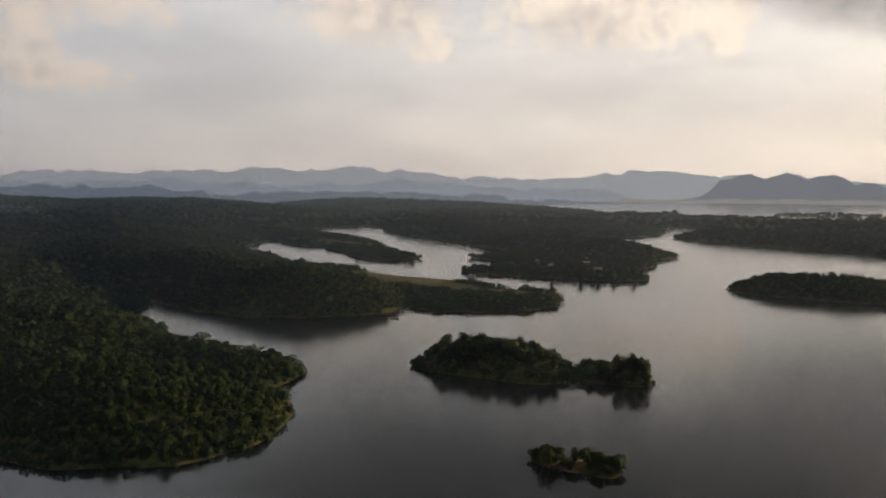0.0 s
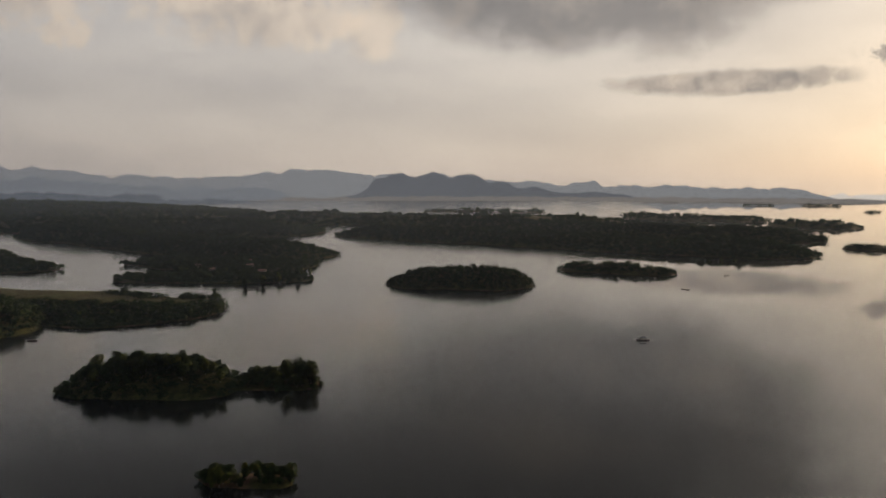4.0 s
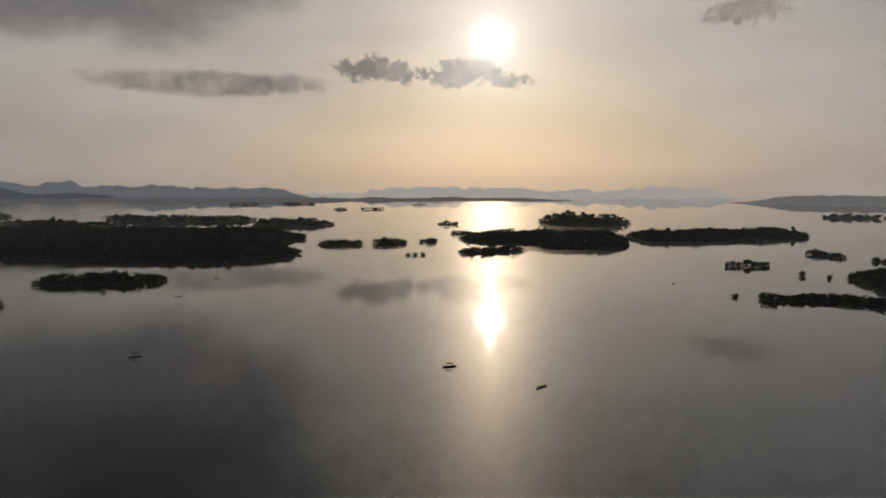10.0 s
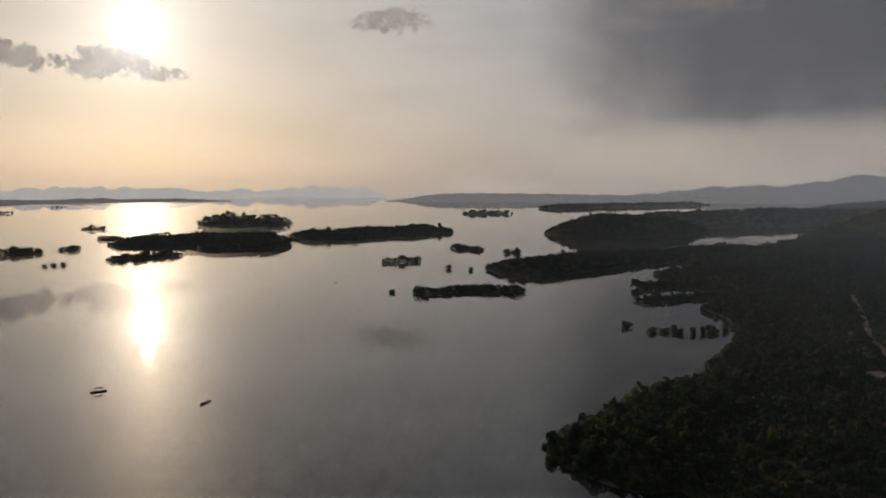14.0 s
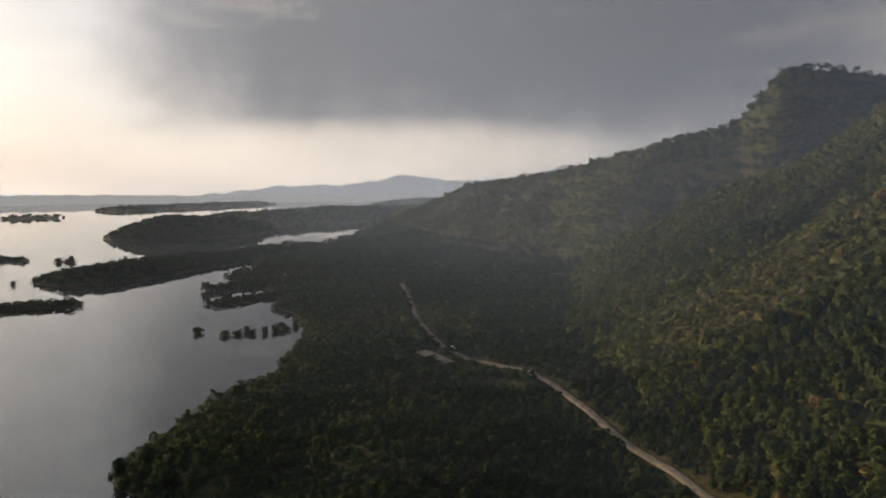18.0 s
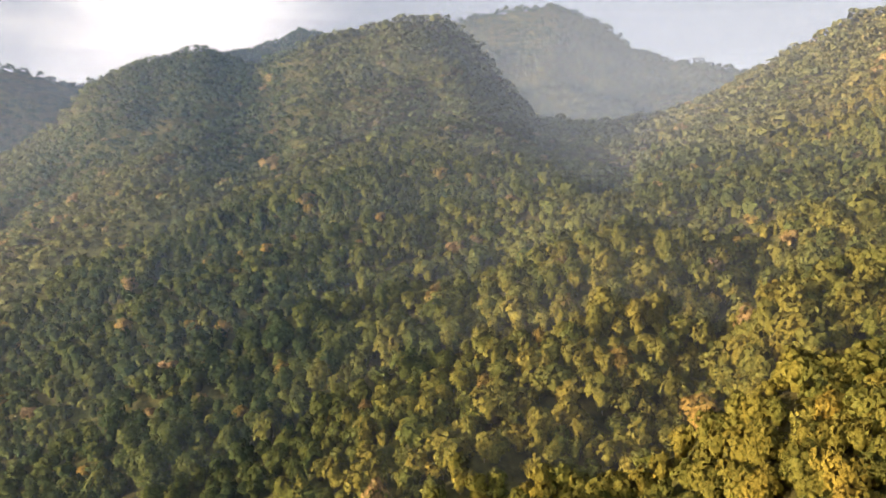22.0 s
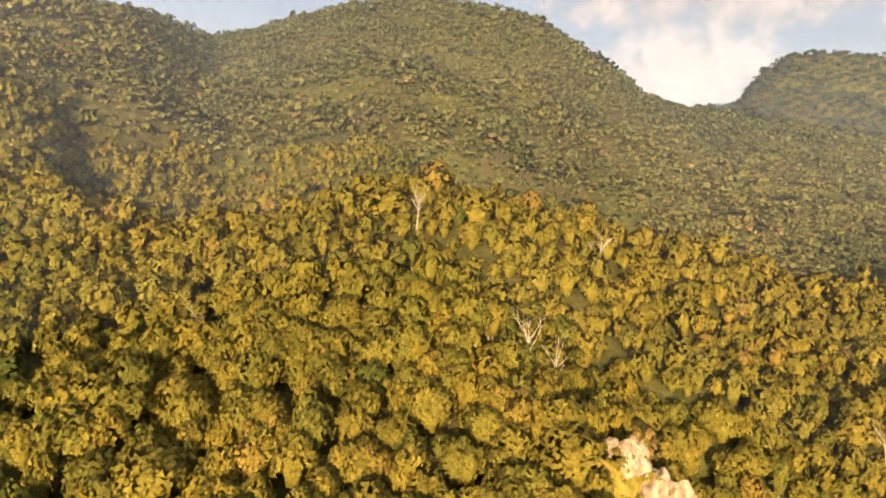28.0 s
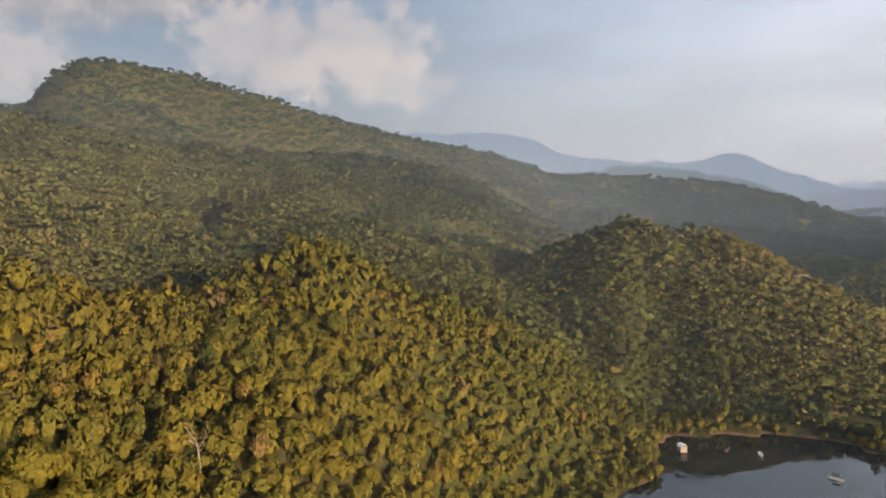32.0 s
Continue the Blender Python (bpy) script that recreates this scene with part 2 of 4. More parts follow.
def leaf_material(name, stops, through=0.05, spread=1.0):
    """Leaves: the tree's own tint, varied from clump to clump, thin enough to let some light through; soft light over the whole crown."""
    m, n = material(name)
    geo = n.add("ShaderNodeNewGeometry")
    attr, own, crown = n.add("ShaderNodeAttribute"), n.add("ShaderNodeAttribute"), n.add("ShaderNodeAttribute")
    attr.attribute_name, own.attribute_name, crown.attribute_name = "tint", "single", "crown"
    obj = n.math("MULTIPLY", n.math("SUBTRACT", n.add("ShaderNodeObjectInfo").outputs["Random"], 0.5), 0.5)
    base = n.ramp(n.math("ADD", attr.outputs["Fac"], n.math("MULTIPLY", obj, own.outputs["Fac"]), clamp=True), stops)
    base = n.mix(1.0, base, n.mix(geo.outputs["Random Per Island"], (1 - 0.26 * spread, 1 - 0.23 * spread, 1 - 0.28 * spread, 1), (1 + 0.24 * spread, 1 + 0.22 * spread, 1 + 0.15 * spread, 1)), "MULTIPLY")
    base = n.mix(1.0, base, n.mix(n.noise(geo.outputs["Position"], 0.012, 3.0), (0.75, 0.85, 0.8, 1), (1.25, 1.15, 1.0, 1)), "MULTIPLY")
    speck = n.noise(geo.outputs["Position"], 2.6, 3.0, 0.7)
    base = n.mix(1.0, base, n.mix(n.step(speck, 0.33, 0.67), (0.6, 0.62, 0.65, 1), (1.32, 1.29, 1.22, 1)), "MULTIPLY")
    turn = n.add("ShaderNodeVectorTransform")
    turn.vector_type, turn.convert_from, turn.convert_to = "NORMAL", "OBJECT", "WORLD"
    n.put(turn.inputs[0], crown.outputs["Vector"])
    d = n.add("ShaderNodeBsdfPrincipled")
    n.put(d.inputs["Base Color"], base), n.put(d.inputs["Normal"], turn.outputs[0])
    d.inputs["Roughness"].default_value, d.inputs["Specular IOR Level"].default_value = 0.8, 0.03
    t = n.add("ShaderNodeBsdfTranslucent")
    n.put(t.inputs[0], n.mix(1.0, base, (1.1, 1.25, 0.6, 1), "MULTIPLY"))
    s = n.add("ShaderNodeMixShader")
    s.inputs[0].default_value = through
    n.put(s.inputs[1], d.outputs[0]), n.put(s.inputs[2], t.outputs[0])
    finish(n, s.outputs[0])
    return m


LEAF_TINTS = [
    (0.0, (0.020, 0.033, 0.013)), (0.22, (0.056, 0.066, 0.017)), (0.45, (0.106, 0.097, 0.021)),
    (0.70, (0.134, 0.108, 0.021)), (0.90, (0.142, 0.100, 0.027)), (1.0, (0.155, 0.108, 0.055))]
# bluer leaf tints for far woods, with haze put into the colour
HAZED_TINTS = [
    (0.0, (0.022, 0.034, 0.017)), (0.22, (0.056, 0.068, 0.026)), (0.45, (0.098, 0.098, 0.034)), (0.70, (0.138, 0.115, 0.038)), (1.0, (0.15, 0.108, 0.05))]
leaf_mat = leaf_material("leaves", LEAF_TINTS, 0.06, 0.35)
slope_leaf_mat = leaf_material("leaves_on_slopes", LEAF_TINTS, 0.05, 0.3)
hazed_leaf_mat = leaf_material("leaves_hazed", HAZED_TINTS, 0.05, 0.2)
bark_mat = plain("pale_bark", (0.22, 0.19, 0.14), 0.9, 0.35, 1.5)
dead_mat = plain("bleached_wood", (0.25, 0.215, 0.165), 0.9, 0.25, 1.5)

# ---- the land ----


def hash2(ix, iy, seed):
    v = np.sin(ix * 127.1 + iy * 311.7 + seed * 74.7) * 43758.5453
    return v - np.floor(v)


def vnoise(x, y, seed=0):
    ix, iy = np.floor(x), np.floor(y)
    fx, fy = x - ix, y - iy
    fx, fy = fx * fx * (3 - 2 * fx), fy * fy * (3 - 2 * fy)
    a, b = hash2(ix, iy, seed), hash2(ix + 1, iy, seed)
    c, d = hash2(ix, iy + 1, seed), hash2(ix + 1, iy + 1, seed)
    return (a + (b - a) * fx) * (1 - fy) + (c + (d - c) * fx) * fy - 0.5


def fbm(x, y, size, octaves=4, seed=0):
    v, amp = 0.0, 1.0
    for k in range(octaves):
        v = v + amp * vnoise(x / size, y / size, seed + k)
        size, amp = size / 2.03, amp * 0.5
    return v


# low land and islands: (x, y, x, y, half width, height)
LOW = [
    # islands, near to far
    (-120, 187, -103, 193, 5, 2.0), (-216, 268, -184, 274, 17, 9), (-186, 280, -143, 291, 8, 2.5),
    (-180, 622, -132, 632, 38, 10), (-62, 762, -8, 758, 26, 4),
    (252, 1098, 286, 1084, 15, 4), (334, 1086, 354, 1082, 14, 4), (404, 1090, 410, 1096, 11, 3), (518, 1242, 530, 1238, 13, 3),
    (402, 905, 448, 908, 22, 4), (520, 1085, 650, 1022, 60, 13), (560, 965, 610, 935, 34, 9), (792, 1040, 1000, 1012, 52, 11),
    (865, 1500, 965, 1445, 45, 20), (1668, 1482, 1735, 1425, 26, 7), (794, 732, 788, 690, 7, 1.2), (606, 1530, 620, 1522, 15, 3),
]
LOW2 = [
    (784, 636, 794, 628, 7, 1.2), (594, 660, 630, 646, 6, 1), (452, 458, 466, 446, 9, 1.8), (486, 447, 512, 411, 12, 2.6),
    (-10, 1930, 195, 1860, 60, 8), (262, 1650, 348, 1622, 40, 9), (-640, 2210, -320, 2215, 28, 4), (-60, 2110, -10, 2105, 24, 4),
    (600, 2480, 620, 2480, 14, 2), (700, 2480, 740, 2470, 18, 3), (1030, 2970, 1070, 2960, 24, 3), (350, 3120, 410, 3110, 22, 3), (560, 3120, 640, 3110, 24, 3),
]
# headlands and shores across the lake
SHORES = [
    (-420, 1180, 108, 1000, 76, 12), (-320, 1380, 150, 1250, 95, 15), (-800, 1560, -150, 1560, 130, 16),
    (-255, 136, -420, 130, 54, 9), (-278, 195, -420, 190, 24, 5), (-420, 150, -660, 150, 82, 18), (-412, 348, -720, 340, 68, 20),
    (-336, 440, -620, 440, 62, 4), (-320, 615, -430, 585, 30, 2), (-590, 615, -900, 760, 30, 2.5), (-400, 700, -470, 720, 66, 3), (-800, 720, -1100, 800, 60, 5), (-430, 805, -900, 1015, 72, 14),
    (-700, 1180, -1500, 1250, 160, 16), (-1100, 480, -1500, 700, 280, 22), (-760, 420, -1050, 480, 130, 14),
]
SHORES2 = [
    (650, 492, 770, 482, 46, 9), (760, 495, 1000, 420, 52, 6), (1180, 745, 1290, 690, 88, 28), (1600, 780, 2000, 620, 170, 24),
    (2200, 1560, 2900, 1400, 60, 10), (618, 337, 690, 290, 13, 1.6), (546, 298, 640, 255, 9, 0.9),
    (234, 132, 335, 138, 29, 4), (335, 134, 480, 160, 30, 4), (480, 150, 610, 235, 40, 3), (620, 220, 760, 310, 55, 4), (280, 60, 700, 180, 75, 6),
]
MAINLAND = [
    (250, 48, 330, 80, 66, 6), (760, 290, 1150, 330, 100, 6), (1150, 330, 1750, 370, 105, 7), (-400, 40, -900, 60, 120, 6), (-650, 60, -1500, 200, 260, 24),
    (-1500, 1000, -3200, 1700, 420, 24), (-1400, 1800, -2600, 2400, 380, 18), (-2500, 800, -4000, 1200, 600, 34),
    (1700, 250, 3200, 700, 300, 16),
]


def capsules(x, y, rows, warp_x, warp_y):
    z = np.full_like(x, -5.0)
    for ax, ay, bx, by, half, height in rows:
        k = min(1.0, half / 40)
        px, py = x + warp_x * k - ax, y + warp_y * k - ay
        dx, dy = bx - ax, by - ay
        t = np.clip((px * dx + py * dy) / (dx * dx + dy * dy), 0, 1)
        q = np.hypot(px - t * dx, py - t * dy) / half
        z = np.maximum(z, np.where(q < 1, height * (1 - q ** 1.8) + 0.3, 0.3 - (q - 1) * half * 0.35))
    return z


# the wooded range behind the lookout, from the shore inwards: az, distance, height or angle of the tree tops
FOOT = [(-62, 900, 4), (-75, 640, 9), (-80, 410, 9), (-87, 335, 10), (-93, 262, 10), (-98, 222, 11), (-110, 165, 20), (-125, 128, 28), (-140, 104, 40),
        (-160, 86, 50), (-185, 75, 52), (-210, 70, 48), (-235, 120, 26), (-250, 200, 8), (-262, 262, 1), (-270, 320, 1), (-290, 340, 1)]
NEAR = [(-62, 700, -7.0), (-75, 600, -8.3), (-80, 500, -9.6), (-87, 455, -9.6), (-91, 445, -8.2), (-94, 425, -6.8), (-97, 410, -5.6), (-105, 385, -2.4), (-110, 365, -0.8),
        (-115, 345, -0.4), (-125, 318, 1.0), (-134, 300, 0.6), (-142, 250, -0.6), (-150, 260, 0.4), (-157, 270, 1.0), (-163, 230, 0.6), (-170, 200, 0.4), (-178, 175, -1.2),
        (-184, 165, -0.4), (-190, 170, 1.2), (-195, 178, 2.2), (-203, 182, 0.0), (-209, 185, -1.4), (-217, 195, -3.2), (-224, 215, -5.4), (-230, 230, -5.2)]
NEAR2 = [(-235, 250, -3.4), (-238.7, 262, -2.4), (-242.4, 265, -4.0), (-246, 268, -6.2), (-254, 275, -10.2), (-261, 285, -16), (-270, 345, -15.5), (-290, 400, -13)]
DIP = [(-62, 800, 0), (-87, 570, 0), (-97, 530, 0), (-110, 470, 0), (-125, 400, 0), (-140, 350, 0), (-150, 340, 0), (-160, 320, 0), (-170, 250, 2), (-180, 230, 10), (-196, 255, 20),
       (-210, 270, 24), (-224, 310, 20), (-239, 350, 22), (-250, 360, 8), (-261, 400, -3), (-290, 480, -2)]
# the front ridge and the cone-shaped hill that it climbs to
CREST = [(-62, 900, -5.6), (-75, 850, -6.0), (-82, 750, -6.5), (-86.9, 700, -6.7), (-90.3, 680, -4.1), (-94.4, 660, -2.0), (-98.1, 640, -0.2), (-102, 620, 1.4), (-106, 605, 4.4),
         (-107.7, 600, 6.7), (-110.1, 590, 8.1), (-113, 584, 9.2), (-114.9, 580, 9.6), (-117, 572, 9.1), (-118.4, 540, 8.2), (-121.7, 505, 10.2), (-124.9, 492, 11.2), (-128.5, 490, 11.9),
         (-131.5, 500, 12.3), (-134, 510, 10.4), (-137.1, 520, 6.6), (-138.2, 520, 4.9), (-142.3, 500, 4.6), (-146.5, 490, 5.1)]
CREST2 = [(-150.6, 480, 6.5), (-154.5, 470, 8.9), (-157.2, 460, 10.0), (-161.5, 440, 12.0), (-165, 425, 12.8), (-168, 420, 13.5), (-177, 470, 12.7), (-182.7, 600, 10.9), (-187, 640, 11.9),
          (-192, 650, 13.5), (-199, 640, 14.0), (-206.2, 640, 12.5), (-210.4, 640, 9.7), (-213.7, 640, 7.1), (-215.2, 645, 6.4), (-218, 655, 5.7), (-222.8, 680, 4.8),
          (-228, 720, 3.8), (-235, 780, 3.1), (-240, 820, 2.8), (-243.6, 850, 2.6), (-247.7, 870, 2.0), (-251.7, 880, 0.6), (-256, 880, -2.0), (-262, 850, -4.5), (-275, 800, -6.6), (-290, 800, -7.0)]
# the blunt hill with its long arm towards the lake, then the high range inland
RANGE = [(-62, 2100, -2.0), (-74, 1600, -1.2), (-79.4, 1350, -0.2), (-83.6, 1150, 0.3), (-88, 1000, 1.2), (-91.5, 950, 2.3), (-94.3, 920, 3.1), (-98, 890, 4.0), (-98.8, 880, 5.3),
         (-100.3, 870, 7.4), (-101.3, 870, 7.8), (-104.2, 860, 7.3), (-106.6, 850, 6.6), (-110, 880, 6.5), (-114, 950, 8.0), (-117.6, 1000, 9.4), (-120, 1030, 10.1), (-121.8, 1050, 11.0),
         (-125, 1070, 10.6), (-130, 1080, 10.8), (-133.2, 1080, 11.8), (-136, 1050, 12.3), (-139.9, 1030, 12.7), (-143.5, 1020, 11.3), (-145.5, 1000, 9.6)]
RANGE2 = [(-148.9, 1000, 8.6), (-151.5, 1000, 8.3), (-155, 1000, 7.5), (-160, 1000, 6.0), (-180, 1100, 6.0), (-205, 1100, 5.5), (-217, 1100, 5.3), (-219.8, 1080, 5.8),
          (-221.4, 1060, 8.0), (-223.2, 1050, 9.0), (-226, 1050, 8.8), (-228.4, 1050, 8.6), (-232, 1050, 7.9), (-236.2, 1060, 6.7), (-238.5, 1080, 5.8), (-242.7, 1120, 4.7), (-247.6, 1200, 3.6),
          (-251.7, 1300, 2.6), (-256.6, 1400, 1.0), (-259.4, 1450, 1.1), (-264, 1500, 0.9), (-268.5, 1500, 0.5), (-273, 1500, -0.6), (-277, 1500, -2.2), (-290, 1600, -3.0)]
KNOLL = [(-250, 440, -9.0), (-253, 450, -6.6), (-256.1, 455, -3.6), (-259.5, 465, -2.4), (-262.3, 480, -0.8), (-264.1, 480, -2.1), (-268.7, 475, -2.2), (-274, 465, -5.0), (-276.5, 460, -8.0)]
EYE_Z, CANOPY = 95.0, 5.0


def layer(rows, az):
    a = np.array([q[0] for q in rows], float)[::-1]
    r = np.interp(az, a, np.array([q[1] for q in rows], float)[::-1])
    v = np.interp(az, a, np.array([q[2] for q in rows], float)[::-1])
    return r, v


def top(r, angle):
    return EYE_Z + r * np.tan(np.radians(angle)) - CANOPY


def hills(x, y):
    az = np.degrees(np.arctan2(-x, y))
    az = np.where(az > 72, az - 360, az)
    r = np.hypot(x, y)
    az = az + 1.2 * fbm(x, y, 160, 3, 31)
    fr, fz = layer(FOOT, az)
    nr, ne = layer(NEAR + NEAR2, az)
    nz = top(nr, ne)
    dr, dd = layer(DIP, az)
    cr, ce = layer(CREST + CREST2, az)
    cz = top(cr, ce)
    share = np.clip(dd / 4, 0, 1)
    dz = share * (nz - dd) + (1 - share) * (nz + (cz - nz) * np.clip((dr - nr) / np.maximum(cr - nr, 1), 0, 1) * 0.85)
    dz = np.minimum(dz, np.maximum(nz, cz))
    br, be = layer(RANGE + RANGE2, az)
    bz = top(br, be)
    vr = cr + (br - cr) * 0.45
    vz = np.minimum(cz, bz) * 0.62
    z = np.full_like(r, -6.0)
    pr, pz = fr * 0.55, np.full_like(fr, -6.0)
    for kr, kz in ((fr, fz), (nr, nz), (dr, dz), (cr, cz), (vr, vz), (br, bz), (br * 1.6, bz * 0.25), (br * 2.2, -6 + 0 * bz)):
        t = np.clip((r - pr) / np.maximum(kr - pr, 1), 0, 1)
        z = np.where(r >= pr, pz + (kz - pz) * t, z)
        pr, pz = kr, kz
    rough = np.clip(z / 60, 0, 1)
    away = np.clip(np.minimum(np.minimum(np.abs(r - cr), np.abs(r - br)) / 130, np.abs(r - nr) / 70 + 0.1), 0, 1)
    gully = np.minimum(np.abs(fbm(x, y, 130, 3, 47)) - 0.16, 0)
    z = z + rough * (away * (85 * gully + 16 * np.minimum(fbm(x, y, 90, 4, 3), 0.1)) + 3.5 * fbm(x, y, 28, 3, 9))
    # a hollow between the golden front slope and the peak behind it
    z = z - 17 * np.exp(-((r - 535) / 45) ** 2) * np.clip((az + 216) / 8, 0, 1) * np.clip((-185 - az) / 8, 0, 1)
    # the cliff below the limestone face
    z = z - 13 * np.clip((101 - r) / 7, 0, 1) * np.clip((az + 223) / 3, 0, 1) * np.clip((-206 - az) / 3, 0, 1)
    edge = np.clip((-71 - az) / 8, 0, 1) * np.clip((az + 290) / 12, 0, 1)
    return np.where(edge > 0, z * edge - 6 * (1 - edge), -6.0)


def height(x, y):
    x, y = np.asarray(x, float), np.asarray(y, float)
    wx, wy = 16 * fbm(x, y, 60, 4, 11), 16 * fbm(x, y, 60, 4, 23)
    z = capsules(x, y, LOW + LOW2 + SHORES + SHORES2 + MAINLAND, wx, wy)
    z = z + np.clip(z, 0, 20) * 0.5 * fbm(x, y, 80, 3, 5)
    z = np.maximum(z, hills(x, y))
    k = [polar(a, r, 0) for a, r, e in KNOLL]
    for (p, (a, r, e)), (p2, (a2, r2, e2)) in zip(list(zip(k, KNOLL))[:-1], list(zip(k, KNOLL))[1:]):
        dx, dy = p2.x - p.x, p2.y - p.y
        t = np.clip(((x - p.x) * dx + (y - p.y) * dy) / (dx * dx + dy * dy), 0, 1)
        d = np.hypot(x - p.x - t * dx, y - p.y - t * dy)
        z1, z2 = top(r, e), top(r2, e2)
        z = np.maximum(z, z1 + (z2 - z1) * t - 0.52 * d + 5 * fbm(x, y, 60, 3, 7))
    # the cove below the knoll stays open water
    q = np.hypot((x + 289) / 43, (y - 22) / 52) + 0.5 * fbm(x, y, 34, 3, 41)
    z = np.where(q < 1, np.minimum(z, -2 + 2.4 * np.clip(q, 0, 1) ** 6), z)
    return np.maximum(z, -4.0)


def grid_mesh(name, verts, nu, nv, wrap, mat):
    """A sheet of nu x nv points, closed round in v when wrap is set."""
    i = np.arange(nu - 1)[:, None]
    j = np.arange(nv if wrap else nv - 1)[None, :]
    j2 = (j + 1) % nv
    f = np.stack(np.broadcast_arrays(i * nv + j, (i + 1) * nv + j, (i + 1) * nv + j2, i * nv + j2), -1).reshape(-1, 4)
    me = bpy.data.meshes.new(name)
    me.vertices.add(len(verts))
    me.vertices.foreach_set("co", verts.astype(np.float32).ravel())
    me.loops.add(f.size)
    me.loops.foreach_set("vertex_index", f.astype(np.int32).ravel())
    me.polygons.add(len(f))
    me.polygons.foreach_set("loop_start", np.arange(0, f.size, 4, dtype=np.int32))
    me.materials.append(mat)
    me.update(calc_edges=True)
    me.polygons.foreach_set("use_smooth", np.ones(len(f), bool))
    return me


# rings close together among the islets, wider near and far
ring = np.concatenate([22 * (300 / 22) ** (np.arange(55) / 55), np.arange(300, 1700, 9.5), 1700 * (4880 / 1700) ** (np.arange(40) / 39)])
NA, NR = 760, len(ring)
turn = np.radians(np.arange(NA) * 360 / NA)
gr, ga = np.meshgrid(ring, turn, indexing="ij")
gx, gy = -gr * np.sin(ga), gr * np.cos(ga)
land = np.stack([gx, gy, height(gx, gy)], -1).reshape(-1, 3)
ground = new("ground", grid_mesh("ground", land, NR, NA, True, ground_mat))
tagged(ground, "forest floor of leaf litter with red earth shores", "ground", kind="structure")

wr = np.concatenate([[0.5], np.linspace(100, 4890, 12)])
wg, wa = np.meshgrid(wr, np.radians(np.arange(72) * 5), indexing="ij")
sheet = np.stack([-wg * np.sin(wa), wg * np.cos(wa), 0 * wg], -1).reshape(-1, 3)
water = new("water", grid_mesh("water", sheet, len(wr), 72, True, water_mat))
tagged(water, "dark, nearly still lake water mirroring the evening sky", "lake", kind="structure")

# ---- far mountains round the horizon ----


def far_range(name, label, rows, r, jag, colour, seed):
    """A mountain range that glows in a colour with kilometres of haze put into it; rows: az, angle of the ridge."""
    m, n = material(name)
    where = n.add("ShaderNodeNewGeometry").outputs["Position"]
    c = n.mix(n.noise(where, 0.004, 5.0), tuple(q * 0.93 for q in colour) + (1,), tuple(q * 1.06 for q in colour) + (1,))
    # even glow instead of lit slopes; the haze is already in the colour
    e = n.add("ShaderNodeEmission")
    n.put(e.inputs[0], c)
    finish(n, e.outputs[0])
    a = np.arange(rows[0][0], rows[-1][0] - 0.01, -0.15)
    angle = np.interp(-a, [-q[0] for q in rows], [q[1] for q in rows])
    angle = angle + jag * (fbm(a * 10, a * 0 + 3.3, 22, 4, seed) + 0.9 * fbm(a * 10, a * 0 + 8.1, 7, 3, seed + 2))
    ends = np.clip(np.minimum(rows[0][0] - a, a - rows[-1][0]) / 3, 0, 1)
    z = np.maximum(EYE_Z - 3 + r * np.tan(np.radians(angle)), 4) * ends + 1
    steps = [(-260, 0.0), (-150, 0.30), (-70, 0.72), (-20, 0.95), (0, 1.0), (60, 0.7), (90, 0.0)]
    v = []
    for dr, share in steps:
        rr = r + dr + 25 * fbm(a * 10, a * 0 + dr, 30, 3, seed + 5) * (0 < share < 1)
        zz = z * share * (1 + 0.12 * fbm(a * 10, a * 0 + dr, 12, 3, seed + 9) * (share < 1)) - 2 * (share == 0)
        v.append(np.stack([-rr * np.sin(np.radians(a)), rr * np.cos(np.radians(a)), zz], -1))
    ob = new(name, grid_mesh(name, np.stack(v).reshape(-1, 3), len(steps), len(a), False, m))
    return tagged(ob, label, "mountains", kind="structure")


FAR_A = [(95, 0.2), (70, 0.5), (67, 0.7), (56, 0.8), (49, 1.0), (43.5, 0.8), (37, 0.3), (31, 0.35), (24, 0.95), (21, 0.5), (12, 0.2), (4, -0.2), (-5, -0.5), (-12, -0.4)]
FAR_B = [(23.5, -1.2), (22, -0.7), (19.2, 0.42), (17.3, 0.45), (16.5, 0.65), (16.0, 0.85), (15.3, 0.7), (14.8, 0.45), (13.9, 0.45), (13.3, 0.6), (12.6, 0.35), (11.8, -0.05), (9.8, -0.45), (5, -0.8), (0.8, -1.1), (-3, -1.3)]
FAR_C = [(3, -1.2), (-2, -0.4), (-4, -0.8), (-9, -0.9), (-15, -0.7), (-20.4, -0.4), (-28, -0.45), (-31, -0.7), (-34, -0.5), (-38.5, -0.3), (-39.8, -0.15), (-42, -1.0), (-46, -1.0),
         (-49.7, -0.9), (-57, -1.1), (-62, -1.2)]
FAR_J = [(-56, -1.2), (-62, -0.8), (-65.8, -0.4), (-70, -0.3), (-74.8, 0.4), (-78.6, 0.0), (-84, 0.1), (-86.4, 1.1), (-88, 1.0), (-95, 0)]
far_range("sunward_mountains", "mountains beyond the wooded shore, hazed pale by their colour", FAR_J, 4500, 0.18, (0.17, 0.163, 0.165), 63)
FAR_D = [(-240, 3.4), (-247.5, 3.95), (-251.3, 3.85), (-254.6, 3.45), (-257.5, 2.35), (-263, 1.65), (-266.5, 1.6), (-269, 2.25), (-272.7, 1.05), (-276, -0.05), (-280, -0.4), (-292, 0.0)]
